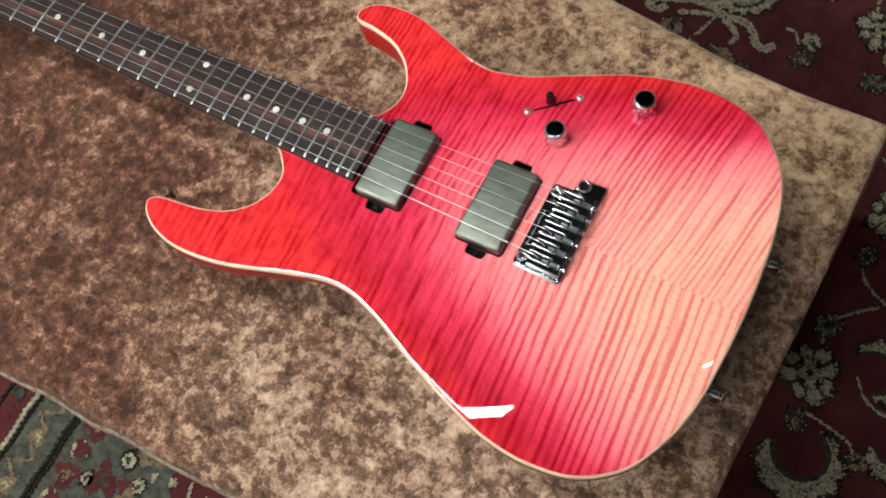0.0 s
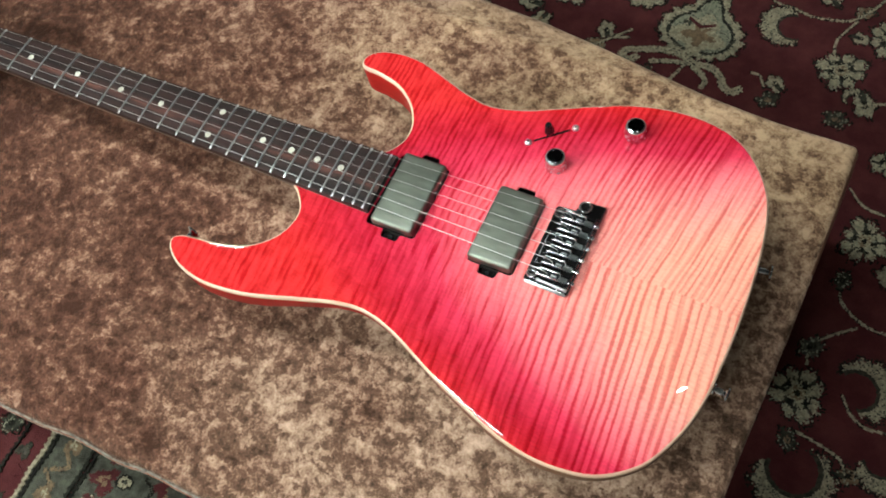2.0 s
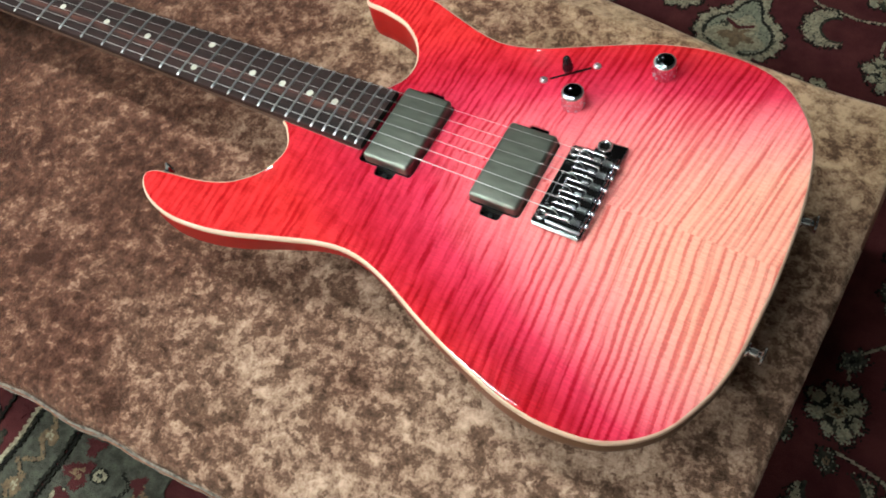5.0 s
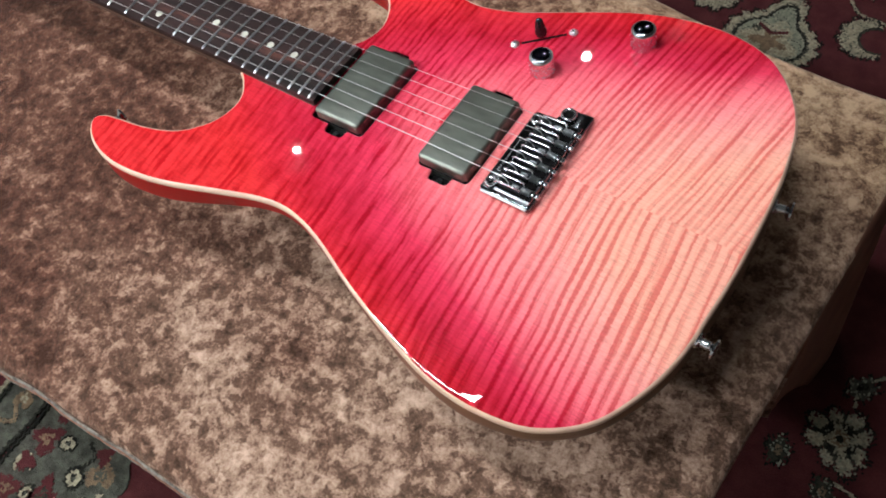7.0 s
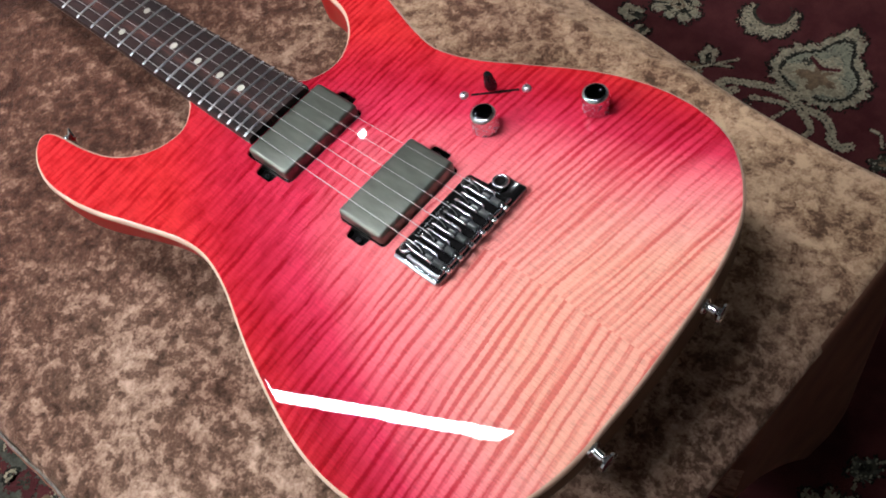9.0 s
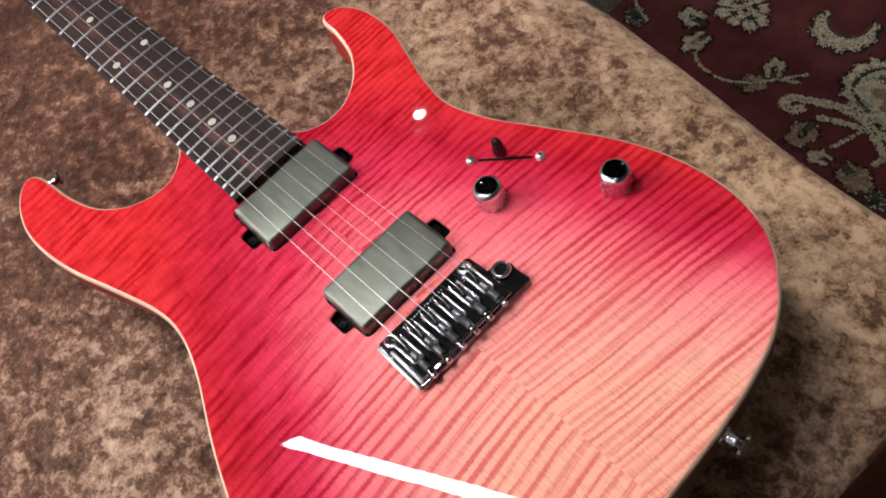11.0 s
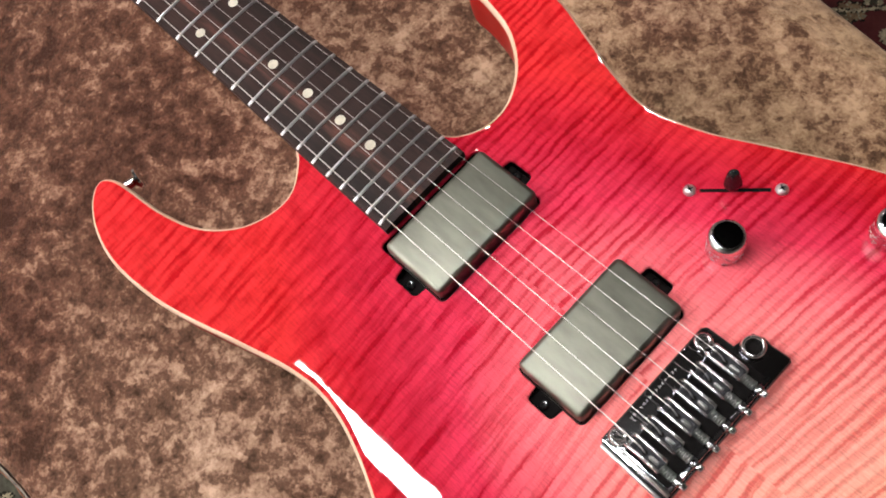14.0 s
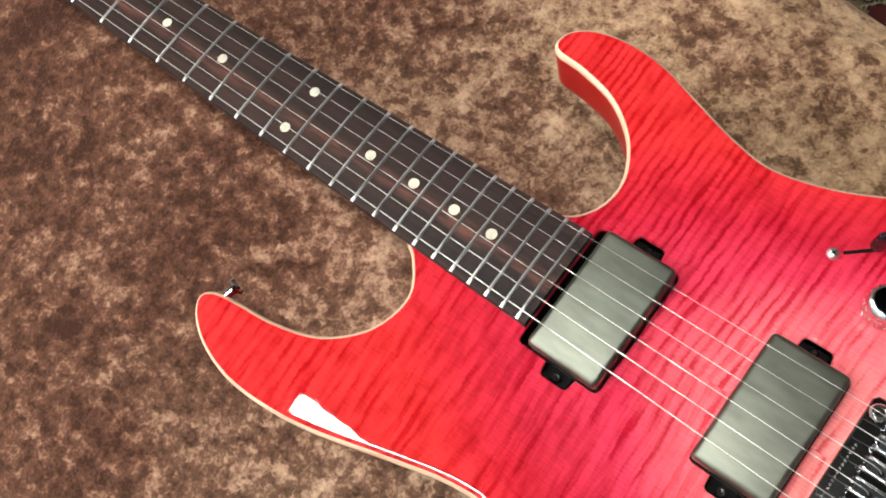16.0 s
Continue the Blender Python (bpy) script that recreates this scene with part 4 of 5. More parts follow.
def pickup_hole(x0, x1, before):
    """The routing round a pickup: a rounded box with a lobe at each end for the ears."""
    c = (x0 + x1) / 2 + 0.0006
    x0, x1, y0, y1, r, e, ey, er = x0 - before, x1 + 0.0022, -0.0368, 0.0372, 0.004, 0.0088, 0.0072, 0.0035
    body = rounded(x0, x1, y0, y1, r, 4)
    low, high = [], []
    for k in range(5):
        a = radians(180 + 90 * k / 4)
        low.append((c - e + er + er * math.cos(a), y0 - ey + er + er * math.sin(a)))
    for k in range(5):
        a = radians(270 + 90 * k / 4)
        low.append((c + e - er + er * math.cos(a), y0 - ey + er + er * math.sin(a)))
    for x, y in low[::-1]:
        high.append((x, y0 + y1 - y))
    q = len(body) // 4
    loop = [(c - e, y0), *low, (c + e, y0), *body[: 2 * q], (c + e, y1), *high, (c - e, y1), *body[2 * q :]]
    return np.array(loop)


HOLES = [pickup_hole(*p, more) for p, more in zip(PICKUPS, ROUTED)]


def contour(xy):
    """The forearm cut: the bass corner of the tail falls away, in a curve and then straight."""
    s = 0.778 * xy[:, 0] - 0.628 * xy[:, 1] - 0.0548
    s = (s + np.sqrt(s * s + 0.005**2)) / 2
    return np.where(s < 0.095, -1.23 * s**2, -1.23 * 0.095**2 - 0.2337 * (s - 0.095))


def top_height(xy):
    """Flat but for the forearm cut, with a small rounding at the edge."""
    d = nearest(xy, OUTLINE)
    return TOP_Z + contour(xy) - 0.00020 * np.clip(1 - d / 0.0024, 0, 1) ** 2


gx, gy = np.meshgrid(np.arange(-0.31, 0.156, 0.006), np.arange(-0.16, 0.16, 0.006))
grid = np.stack([gx.ravel(), gy.ravel()], 1)
clear = inside(grid, OUTLINE) & (nearest(grid, OUTLINE) > 0.022)
for h in HOLES:
    clear &= ~inside(grid, h) & (nearest(grid, h) > 0.002)
extra = [grid[clear]]
for d in (0.0006, 0.0012, 0.0018, 0.0026, 0.006, 0.010, 0.016):
    ring = OUTLINE - d * outward(OUTLINE)
    ok = inside(ring, OUTLINE) & (nearest(ring, OUTLINE) > d * 0.97)
    for h in HOLES:
        ok &= ~inside(ring, h) & (nearest(ring, h) > 0.001)
    extra.append(ring[ok])
top = part("top", sheet(OUTLINE, HOLES, np.vstack(extra), top_height), MAPLE_TOP, guitar, "glossy flamed maple top fading from red to peach", smooth=60)
for f in top.data.polygons:
    if f.normal.z < 0:
        f.flip()
spots = np.array([tuple(v.co) for v in top.data.vertices])[:, :2]
step = 0.0001
lean = [(top_height(spots + d) - top_height(spots - d)) / (2 * step) for d in (np.array([step, 0]), np.array([0, step]))]
rim = nearest(spots, OUTLINE) < 0.0003
way = np.stack([-lean[0], -lean[1], np.ones(len(spots))], 1)
way /= np.linalg.norm(way, axis=1)[:, None]
way[rim] = [tuple(top.data.vertices[int(i)].normal) for i in np.nonzero(rim)[0]]
top.data.normals_split_custom_set_from_vertices([tuple(w) for w in way])
edge_z = TOP_Z - 0.00020
cut = contour(OUTLINE)
# the back is carved away along the bass side, most at the waist
belly = np.clip((0.06 - OUTLINE[:, 0]) / 0.08, 0, 1) * np.clip(-OUTLINE[:, 1] / 0.06, 0, 1) * (0.010 + 0.019 * np.exp(-(((OUTLINE[:, 0] + 0.115) / 0.075) ** 2)))
part("binding", bands(OUTLINE, [(0, edge_z, 1), (0.0006, edge_z - 0.0003, 1), (0.0012, edge_z - 0.0009, 1), (0.0017, edge_z - 0.0018, 1), (0.0019, edge_z - 0.0028, 1), (0.0019, edge_z - 0.0043, 1)], base=cut), BINDING, guitar, "pale natural maple edge", smooth=60)
part("body", bands(OUTLINE, [(0.0017, edge_z - 0.0043, 1), (0.0016, BACK_Z + 0.014, 0, 0.6), (0.0010, BACK_Z + 0.008, 0, 0.85), (-0.0008, BACK_Z + 0.0035, 0, 1), (-0.0022, BACK_Z + 0.0014, 0, 1), (-0.0040, BACK_Z, 0, 1)], True, cut, belly), SIDE, guitar, "red-stained wooden body, natural towards the tail", smooth=50)

for hole, (x0, x1) in zip(HOLES, PICKUPS):
    c = (x0 + x1) / 2
    bm = bands(hole, [(0.0004, TOP_Z - 0.0004), (0.0004, TOP_Z - 0.016)], True)
    cavity = part("pickup_cavity", bm, RECESS_BLACK, guitar)
    bm = bands(hole, [(0.0, TOP_Z), (-0.0004, TOP_Z - 0.0001), (-0.0008, TOP_Z - 0.0004), (-0.0010, TOP_Z - 0.0008), (-0.0011, TOP_Z - 0.0015)])
    part("lacquer_lip", bm, MAPLE_TOP, cavity, smooth=80)
    bm = bmesh.new()
    box(bm, x0, x1, -0.0350, 0.0354, TOP_Z - 0.012, 0.0, 0.0030, 5)
    pickup = part("pickup", bm, NICKEL, guitar, "aged nickel covered humbucking pickup", smooth=35)
    bm = bmesh.new()
    box(bm, x0 + 0.0004, x1 - 0.0004, -0.0352, 0.0356, -0.0105, -0.0085, 0.0004)
    part("base_rim", bm, BLACK, pickup)
    for s in (-1, 1):
        # ears coloured black for the darkness they sit in
        bm = bmesh.new()
        box(bm, c - 0.0075, c + 0.0075, s * 0.0385 - 0.0045, s * 0.0385 + 0.0045, TOP_Z - 0.0100, TOP_Z - 0.0060, 0.0012)
        part("ear", bm, RECESS_BLACK, pickup)
        bm = bmesh.new()
        lathe(bm, [(0.0026, 0), (0.0026, 0.0018), (0.0018, 0.0025), (0.0008, 0.0024), (0.0007, 0.0015)], 12, pose(c, s * 0.0395, TOP_Z - 0.0061))
        part("screw", bm, BLACK, pickup, smooth=True)


def fret_x(n):
    return -SCALE * 2 ** (-n / 12)


def half_width(x):
    return 0.0287 + 0.01794 * (x + 0.1619)


# neck and fretboard
bm = bmesh.new()
for x in np.linspace(-SCALE - 0.012, -0.160, 30):
    hw = half_width(x) - 0.0004
    deep = 0.0155 + 0.003 * (x + SCALE) / 0.5 + 0.020 * max(0, min(1, (x + 0.27) / 0.06)) ** 2
    for k in range(13):
        a = math.pi * k / 12
        bm.verts.new((x, -hw * math.cos(a), -0.0062 - deep * math.sin(a) ** 0.75))
bm.verts.ensure_lookup_table()
for i in range(29):
    for k in range(12):
        bm.faces.new([bm.verts[j] for j in (i * 13 + k, i * 13 + k + 1, (i + 1) * 13 + k + 1, (i + 1) * 13 + k)])
    bm.faces.new([bm.verts[j] for j in (i * 13, (i + 1) * 13, (i + 1) * 13 + 12, i * 13 + 12)])
bm.faces.new([bm.verts[k] for k in range(13)])
bm.faces.new([bm.verts[29 * 13 + k] for k in range(13)])
part("neck", bm, NECK_WOOD, guitar, "brown maple neck", smooth=60)

bm = bmesh.new()
rows = []
for x in (-SCALE, -0.40, -0.1568):
    hw = half_width(x)
    ring = [bm.verts.new((x, hw * u, -0.0010 * u * u - (0.0006 if abs(u) == 1 else 0))) for u in (-1, -0.985, -0.75, -0.5, -0.25, 0, 0.25, 0.5, 0.75, 0.985, 1)]
    ring += [bm.verts.new((x, hw, -0.0062)), bm.verts.new((x, -hw, -0.0062))]
    rows.append(ring)
for a, b in zip(rows, rows[1:]):
    for k in range(13):
        bm.faces.new((a[k], a[(k + 1) % 13], b[(k + 1) % 13], b[k]))
bm.faces.new(rows[0])
bm.faces.new(rows[-1][::-1])
board = part("fretboard", bm, ROSEWOOD, guitar, "near-black rosewood fretboard with a reddish streak", smooth=30)
for n in range(1, 25):
    x = fret_x(n)
    hw = half_width(x) - 0.0003
    bm = bmesh.new()
    rings = []
    for u in (-1.0, -0.97, -0.90, -0.87, -0.6, -0.3, 0, 0.3, 0.6, 0.87, 0.90, 0.97, 1.0):
        z0 = -0.0010 * u * u - 0.0002
        tall = float(np.interp(abs(u), [0.87, 0.90, 0.97, 1.0], [0.0013, 0.0012, 0.0006, 0.0001]))
        rings.append([bm.verts.new((x + dx, hw * u, z0 + h * tall)) for dx, h in ((-0.0009, 0), (-0.0006, 0.7), (-0.0002, 1), (0.0002, 1), (0.0006, 0.7), (0.0009, 0))])
    for a, b in zip(rings, rings[1:]):
        for k in range(5):
            bm.faces.new((a[k], b[k], b[k + 1], a[k + 1]))
    bm.faces.new(rings[0])
    bm.faces.new(rings[-1][::-1])
    fret = part("fret", bm, FRET_METAL, board, smooth=60)
    # filed ends in paler metal than the fret, painting in their lamp glint
    for way in (-1, 1):
        bm = bmesh.new()
        u = way * (hw + 0.0001)
        ends = [[bm.verts.new((x + dx, u + way * dy, -0.0010 + h)) for dx, h in ((-0.0010, 0.0), (-0.0006, 0.85 * tall), (0.0006, 0.85 * tall), (0.0010, 0.0))] for dy, tall in ((-0.0030, 0.00128), (-0.0012, 0.00095), (0.00005, 0.0001))]
        for a, b in zip(ends, ends[1:]):
            for k in range(3):
                bm.faces.new((a[k], b[k], b[k + 1], a[k + 1]))
        bm.faces.new(ends[0])
        bm.faces.new(ends[-1][::-1])
        part("fret_end", bm, FRET_END, fret, "filed fret end, its lamp glint painted in as paler metal", smooth=50)
for n, y in ((3, 0), (5, 0), (7, 0), (9, 0), (12, -0.0132), (12, 0.0130), (15, 0), (17, 0), (19, 0), (21, 0), (24, -0.0132), (24, 0.0130)):
    if n == 24:
        continue
    bm = bmesh.new()
    x = (fret_x(n) + fret_x(n - 1)) / 2
    lathe(bm, [(0.0030, -0.002), (0.0030, 0.00006), (0.0026, 0.00012)], 20, pose(x, y, -0.0010 * (y / half_width(x)) ** 2))
    part("dot_inlay", bm, PEARL, board)
bm = bmesh.new()
box(bm, -SCALE - 0.0045, -SCALE - 0.0002, -0.0205, 0.0205, -0.0058, 0.0012, 0.0008)
part("nut", bm, BONE, guitar)

# headstock with its tuners, past the nut
bm = bmesh.new()
loop = even(spline([(-0.652, -0.0212), (-0.690, -0.034), (-0.760, -0.038), (-0.832, -0.030), (-0.845, -0.006), (-0.820, 0.018), (-0.760, 0.030), (-0.690, 0.030), (-0.652, 0.0212)], 8), 0.004)
bm = bands(loop, [(-0.001, -0.0150), (0, -0.0160), (0, -0.0290), (-0.001, -0.0300)], True)
bm.verts.ensure_lookup_table()
bm.faces.new([bm.verts[k] for k in range(len(loop))])
head = part("headstock", bm, SIDE, guitar, "red-stained headstock", smooth=40)
for k in range(6):
    tx, ty = -0.690 - 0.026 * k, -0.022 + 0.0025 * k
    bm = bmesh.new()
    lathe(bm, [(0.0055, -0.0152), (0.0055, -0.0130), (0.0030, -0.0125), (0.0027, -0.0065), (0.0031, -0.0035), (0.0031, -0.0010)], 16, pose(tx, ty, 0))
    peg = part("tuning_post", bm, CHROME, head, smooth=40)

# strings
STRINGS = [(0.60, 0), (0.50, 1), (0.42, 2), (0.33, 3), (0.29, 4), (0.26, 5)]
for gauge, k in STRINGS:
    yn, yb = -0.0172 + 0.00688 * k, -0.0268 + 0.01072 * k
    bm = bmesh.new()
    r = gauge * MM / 2
    tx, ty = -0.690 - 0.026 * k, -0.022 + 0.0025 * k
    tube(bm, [(tx, ty + 0.003, -0.0055), (-SCALE - 0.003, yn, 0.0014 + r), (-SCALE, yn, 0.0014 + r), (0.0030, yb, 0.0044 + r), (0.0058, yb, 0.0034), (0.0090, yb, -0.0040)], r, 8)
    part("string", bm, STRING_STEEL, guitar)

# tremolo bridge
PLATE = -0.0042
loop = [(-0.0085, -0.0362), (0.0265, -0.0372), (0.0282, -0.0355), (0.0284, 0.0465), (0.0268, 0.0480), (0.0180, 0.0475), (0.0130, 0.0482), (0.0080, 0.0465), (0.0062, 0.0410), (0.0055, 0.0365), (-0.0085, 0.0360), (-0.0105, 0.0335), (-0.0105, -0.0340)]
bm = bands(np.array(loop), [(-0.0014, PLATE), (-0.0007, PLATE - 0.0002), (-0.0002, PLATE - 0.0007), (0, PLATE - 0.0014), (0, PLATE - 0.0032)], True)
bm.verts.ensure_lookup_table()
bm.faces.new([bm.verts[k] for k in range(len(loop))])
bridge = part("bridge", bm, DARK_CHROME, guitar, "dark chrome tremolo bridge plate", smooth=50)
bm = bmesh.new()
box(bm, -0.004, 0.022, -0.034, 0.034, BACK_Z + 0.006, PLATE - 0.0030, 0.001)
part("sustain_block", bm, DARK_CHROME, bridge)
bm = bmesh.new()
box(bm, 0.0246, 0.0268, -0.0345, 0.0345, PLATE - 0.0005, PLATE + 0.0022, 0.0007)
part("rear_flange", bm, DARK_CHROME, bridge, smooth=30)
# added black sheet: keeps the gaps dark where the bare plate would mirror a lamp
bm = bmesh.new()
box(bm, 0.0008, 0.0244, -0.0316, 0.0335, PLATE - 0.0004, PLATE + 0.0006, 0.0003)
part("gap_shade", bm, RECESS_BLACK, bridge, "black sheet added to darken the gaps under saddles and springs")
for x0, x1, y0, z0 in ((-0.0080, 0.0260, -0.0364, -0.0008), (0.0010, 0.0262, -0.0332, 0.0022)):
    bm = bmesh.new()
    tube(bm, [(x0, y0, PLATE + z0 - 0.0004), (x0 + 0.0006, y0, PLATE + z0), (x1 - 0.0006, y0 - 0.0008, PLATE + z0), (x1, y0 - 0.0008, PLATE + z0 - 0.0004)], 0.0011, 16)
    part("side_rail", bm, FRET_METAL, bridge, "bright chrome side rail", smooth=60)
for s in (-1, 1):
    bm = bmesh.new()
    lathe(bm, [(0.0044, TOP_Z + 0.0004), (0.0044, PLATE + 0.0008), (0.0041, PLATE + 0.0016), (0.0035, PLATE + 0.0021), (0.0026, PLATE + 0.0021), (0.0021, PLATE + 0.0016), (0.0018, PLATE + 0.0004)], 28, pose(-0.0052, s * 0.0288, 0))
    stud = part("pivot_stud", bm, CHROME, bridge, smooth=60)
    bm = bmesh.new()
    box(bm, -0.0015, 0.0015, -0.0004, 0.0004, 0, 0.0006, 0, m=pose(-0.0052, s * 0.0288, PLATE + 0.0004, 0, 0, 35))
    part("screw_slot", bm, RECESS_BLACK, stud)
bm = bmesh.new()
lathe(bm, [(0.0058, PLATE), (0.0058, PLATE + 0.0014), (0.0055, PLATE + 0.0024), (0.0049, PLATE + 0.0031), (0.0042, PLATE + 0.0031), (0.0037, PLATE + 0.0025), (0.0035, PLATE + 0.0006)], 32, pose(0.0124, 0.0408, 0))
socket = part("arm_socket", bm, CHROME, bridge, "chrome tremolo arm socket", smooth=60)
bm = bmesh.new()
lathe(bm, [(0.0034, PLATE + 0.0004), (0.0034, PLATE + 0.0011)], 20, pose(0.0124, 0.0408, 0))
part("socket_bore", bm, RECESS_BLACK, socket)

rnd = random.Random(8)
bm = bmesh.new()
for k in range(15):
    y = -0.0185 + 0.0021 * k
    tall = 0.0030 if k == 0 else 0.0015
    for j in range(3):
        xa, xb = -0.0072 + rnd.uniform(0, 0.4) * tall, -0.0072 + rnd.uniform(0.6, 1.0) * tall
        ya, yb = y + rnd.uniform(-0.0006, 0.0006), y + rnd.uniform(-0.0006, 0.0006)
        bm.faces.new([bm.verts.new(q) for q in ((xa, ya - 0.00014, PLATE + 0.0001), (xb, yb - 0.00014, PLATE + 0.0001), (xb, yb + 0.00014, PLATE + 0.0001), (xa, ya + 0.00014, PLATE + 0.0001))])
part("engraved_mark", bm, FRET_METAL, bridge, "fine pale engraved line on the plate")


def saddle(y):
    """A folded steel saddle: a low pan between two rounded rails, with its screws and spring."""
    bm = bmesh.new()
    side = [(0.0012, 0.0010), (0.0011, 0.0048), (0.0020, 0.0068), (0.0030, 0.0074), (0.0040, 0.0066), (0.0046, 0.0033), (0.0166, 0.0033), (0.0172, 0.0028), (0.0172, 0.0010)]
    walls = []
    for s in (-0.0029, 0.0029):
        walls.append([bm.verts.new((x, y + s, PLATE + z)) for x, z in side])
    n = len(side)
    for k in range(n):
        bm.faces.new((walls[0][k], walls[0][(k + 1) % n], walls[1][(k + 1) % n], walls[1][k]))
    bm.faces.new(walls[0])
    bm.faces.new(walls[1][::-1])
    bmesh.ops.bevel(bm, geom=list(bm.edges), offset=0.0005, segments=2, affect="EDGES")
    ob = part("saddle", bm, PAN_METAL, bridge, "chrome string saddle", smooth=35)
    bm = bmesh.new()
    box(bm, 0.0102, 0.0152, y - 0.0009, y + 0.0011, PLATE + 0.0025, PLATE + 0.0048, 0.0009, 3)
    part("lock_block", bm, SPRING_STEEL, ob, smooth=60)
    bm = bmesh.new()
    lathe(bm, [(0.0013, 0.0), (0.0013, 0.0003)], 14, pose(0.0080, y, PLATE + 0.00325))
    part("string_hole", bm, RECESS_BLACK, ob)
    for s in (-1, 1):
        bm = bmesh.new()
        lathe(bm, [(0.0012, PLATE + 0.0002), (0.0012, PLATE + 0.0052), (0.0009, PLATE + 0.0057), (0.0005, PLATE + 0.0056), (0.0005, PLATE + 0.0050)], 12, pose(-0.0002, y + s * 0.0026, 0))
        part("height_screw", bm, CHROME, ob, smooth=40)
        bm = bmesh.new()
        ry = y + s * 0.0030
        tube(bm, [(0.0000, ry, PLATE + 0.0012), (0.0001, ry, PLATE + 0.0050), (0.0006, ry, PLATE + 0.0060), (0.0014, ry, PLATE + 0.0064), (0.0158, ry, PLATE + 0.0064), (0.0166, ry, PLATE + 0.0062), (0.0171, ry, PLATE + 0.0054), (0.0172, ry, PLATE + 0.0012)], 0.00080, 16)
        part("rail", bm, RAIL_CHROME, ob, smooth=60)
    bm = bmesh.new()
    coil = [(0.0011, 0.0168)]
    for k in range(6):
        coil += [(0.0016, 0.0172 + 0.0011 * k), (0.0023, 0.0176 + 0.0011 * k), (0.0023, 0.0179 + 0.0011 * k)]
    coil += [(0.0011, 0.0240)]
    lathe(bm, coil, 14, pose(0, y, PLATE + 0.0026, 0, 90, 0))
    part("spring", bm, SPRING_STEEL, ob, smooth=60)
    bm = bmesh.new()
    lathe(bm, [(0.0022, 0.0240), (0.0027, 0.0246), (0.0027, 0.0266), (0.0022, 0.0271)], 16, pose(0, y, PLATE + 0.0026, 0, 90, 0))
    part("flange_boss", bm, DARK_CHROME, ob, smooth=40)
    bm = bmesh.new()
    lathe(bm, [(0.0011, 0.0262), (0.0019, 0.0272), (0.0021, 0.0286), (0.0018, 0.0298), (0.0010, 0.0304)], 14, pose(0, y, PLATE + 0.0022, 0, 90, 0))
    part("intonation_screw", bm, CHROME, ob, smooth=60)


for k in range(6):
    saddle(-0.0268 + 0.01072 * k)

# controls


def knob(x, y):
    bm = bmesh.new()
    n = 120
    lathe(bm, [(0.0086, 0.0004), (0.0090, 0.0010), (0.0090, 0.0118), (0.0089, 0.0124)], n, pose(x, y, TOP_Z), wave=lambda k, z: 1.0 if z > 0.0120 else (1.010 if k % 4 < 2 else 0.982))
    ob = part("volume_knob", bm, KNURL, guitar, "knurled chrome control knob", smooth=25)
    bm = bmesh.new()
    lathe(bm, [(0.0088, 0.0122), (0.0090, 0.0130), (0.0089, 0.0139), (0.0086, 0.0148), (0.0081, 0.0155), (0.0074, 0.01605), (0.0066, 0.01635)], 96, pose(x, y, TOP_Z), wave=lambda k, z: 1.0 if z < 0.0152 else (1.012 if k % 4 < 2 else 0.975))
    part("knob_rim", bm, MIRROR_CHROME, ob, "bright rounded knob rim", smooth=40)
    # mirror top: the dark room it reflects is put into the metal's colour
    bm = bmesh.new()
    lathe(bm, [(0.0067, 0.0158), (0.0067, 0.01637), (0.0066, 0.01645), (0.0050, 0.01668), (0.0026, 0.01682), (0.0004, 0.01686)], 48, pose(x, y, TOP_Z))
    part("knob_cap", bm, CAP_CHROME, ob, "polished chrome knob top, its dark reflection painted in", smooth=30)


knob(-0.0272, 0.0722)
knob(0.0240, 0.1234)

SW = Vector((-0.0421, 0.0992, TOP_Z))
turn = pose(SW.x, SW.y, SW.z, 0, 0, 40.1)
bm = bmesh.new()
box(bm, -0.0165, 0.0165, -0.0009, 0.0009, -0.004, 0.00025, 0, m=turn)
switch = part("pickup_selector", bm, RECESS_BLACK, guitar, "black lever switch in a narrow slot")
for s in (-1, 1):
    bm = bmesh.new()
    lathe(bm, [(0.0031, 0.0), (0.0030, 0.0008), (0.0026, 0.0015), (0.0019, 0.0021), (0.0010, 0.0024), (0.0007, 0.0018)], 20, turn @ pose(s * 0.0213, 0, 0.0002))
    screw = part("screw", bm, FRET_END, switch, smooth=60)
    for quarter in (25, 115):
        bm = bmesh.new()
        box(bm, -0.0017, 0.0017, -0.0003, 0.0003, 0.0016, 0.0027, 0, m=turn @ pose(s * 0.0213, 0, 0, 0, 0, quarter))
        part("screw_slot", bm, RECESS_BLACK, screw)
bm = bmesh.new()
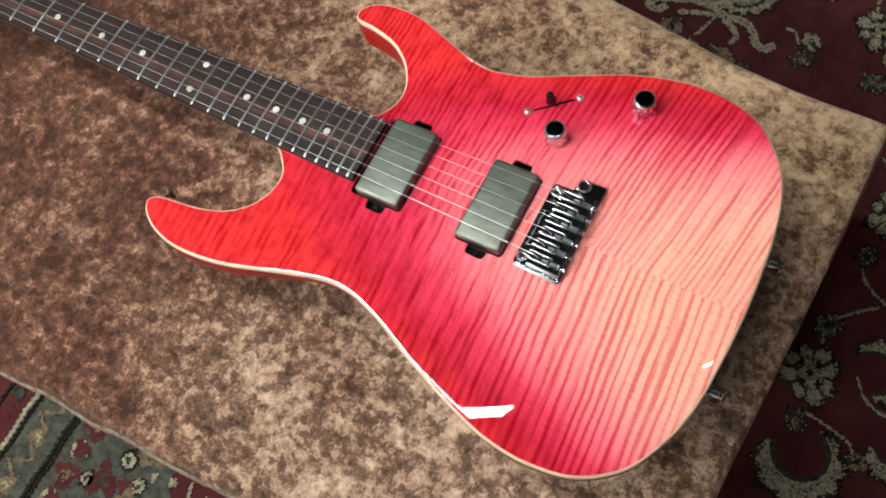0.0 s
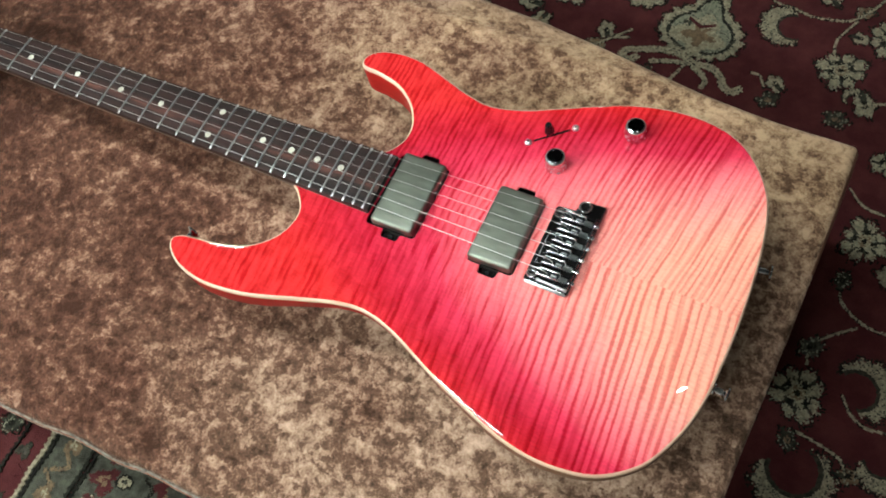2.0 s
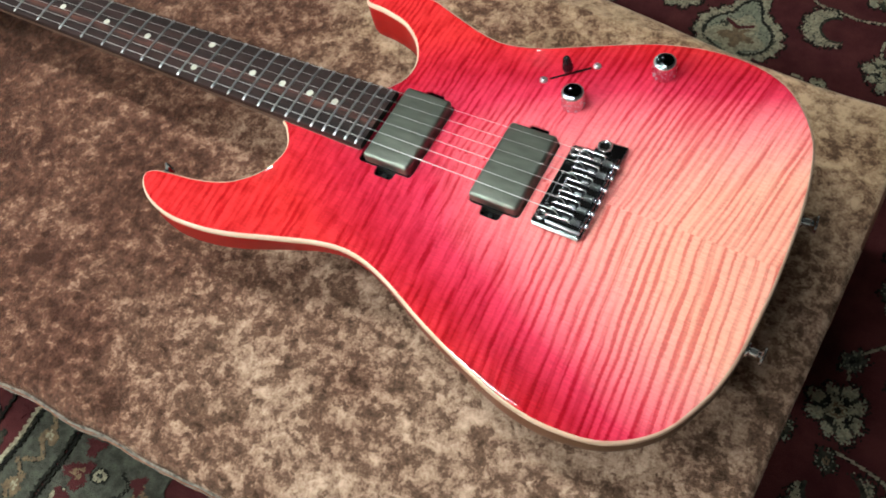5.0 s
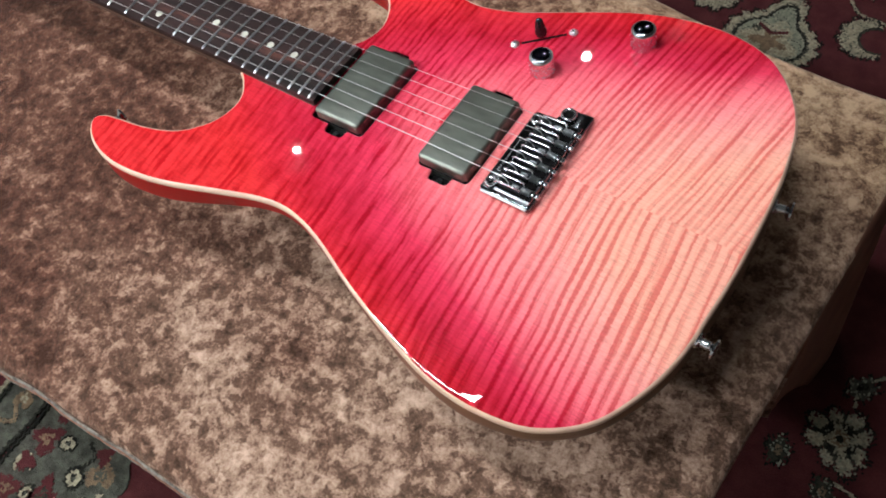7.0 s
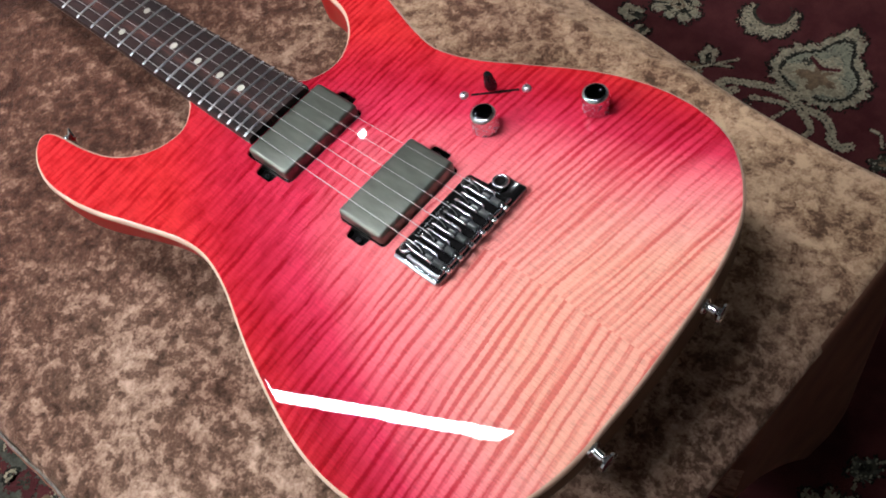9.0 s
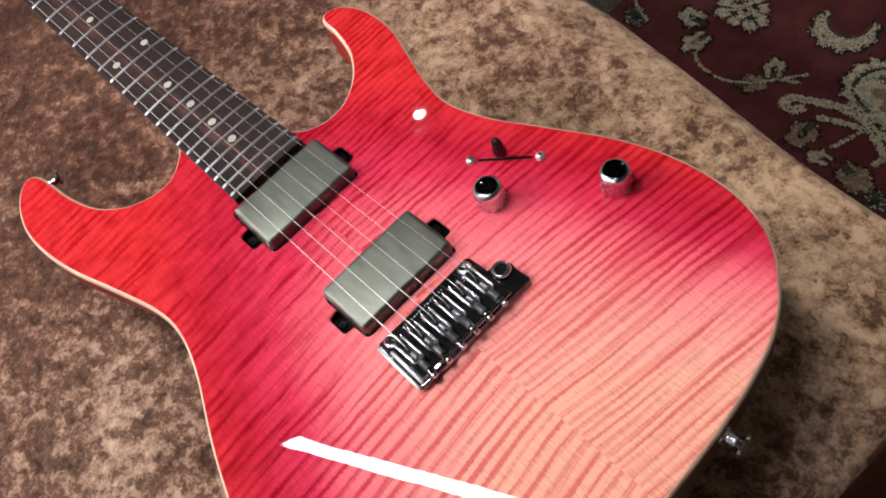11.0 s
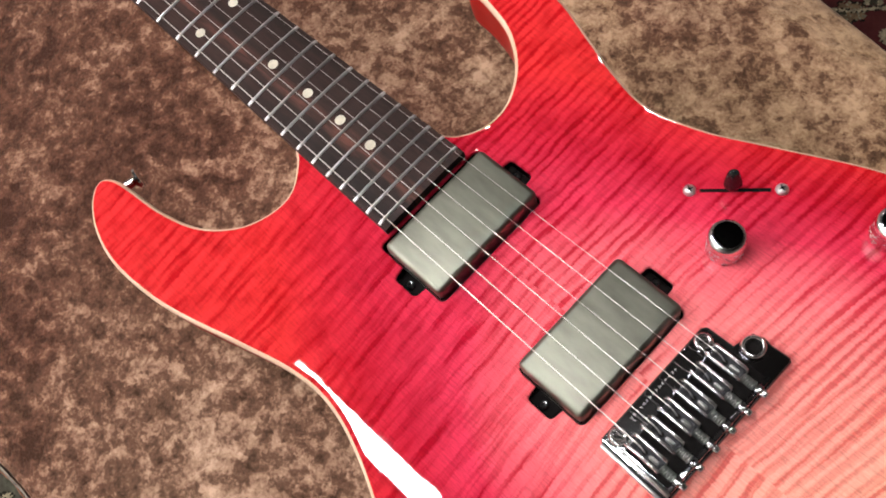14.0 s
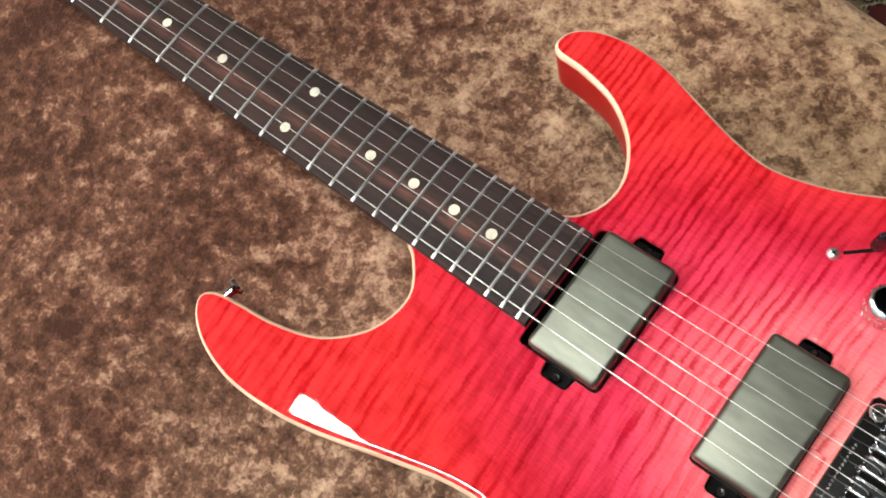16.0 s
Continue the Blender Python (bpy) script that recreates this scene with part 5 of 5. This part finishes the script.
box(bm, -0.0015, 0.0015, -0.0005, 0.0005, -0.002, 0.008, 0, m=turn @ pose(-0.0012, 0, 0, 0, -4, 0))
part("lever", bm, DARK_CHROME, switch)
bm = bmesh.new()
lathe(bm, [(0.0022, 0.0030), (0.0034, 0.0040), (0.0044, 0.0070), (0.0043, 0.0100), (0.0035, 0.0145), (0.0029, 0.0180), (0.0022, 0.0196), (0.0012, 0.0203), (0.0003, 0.0205)], 20, turn @ pose(-0.0012, 0, 0, 0, -4, 0) @ Matrix.Diagonal((1.0, 0.75, 1, 1)))
part("switch_tip", bm, BLACK, switch, "glossy black switch tip", smooth=50)


def strap_button(x, y, z, rz, tilt=90):
    bm = bmesh.new()
    lathe(bm, [(0.0062, 0.0), (0.0060, 0.0015), (0.0036, 0.0030), (0.0034, 0.0085), (0.0062, 0.0105), (0.0078, 0.0120), (0.0076, 0.0136), (0.0040, 0.0142), (0.0010, 0.0142)], 24, pose(x, y, z, 0, tilt, rz) @ Matrix.Scale(0.86, 4))
    part("strap_button", bm, CHROME, guitar, "chrome strap button", smooth=40)


strap_button(0.1530, 0.0490, -0.026, 6)
strap_button(0.1538, -0.0570, -0.026, -4)
strap_button(-0.3065, -0.1085, -0.021, 78)

# ---- what carries the guitar, out of sight under it ----
rest = thing("foam_rest", "black foam block carrying the guitar's body on the velvet", "foam block")
bm = bmesh.new()
lo = GUITAR @ Vector((-0.11, 0, BACK_Z))
hi = GUITAR @ Vector((0.09, 0, BACK_Z))
made = box(bm, lo.x, hi.x, -0.065, 0.065, TABLE_Z + 0.0008, TABLE_Z + 0.05)
for v in made:
    if v.co.z > TABLE_Z + 0.02:
        v.co.z = (lo.z if v.co.x < 0 else hi.z) - 0.0001
part("block", bm, FOAM, rest)
bm = bmesh.new()
at = GUITAR @ Vector((-0.715, -0.004, -0.0301))
box(bm, at.x - 0.02, at.x + 0.02, -0.025, 0.02, TABLE_Z + 0.0008, at.z, 0.002)
prop = part("neck_rest", bm, FOAM)
tagged(prop, "black foam neck rest under the guitar's neck", "neck rest")
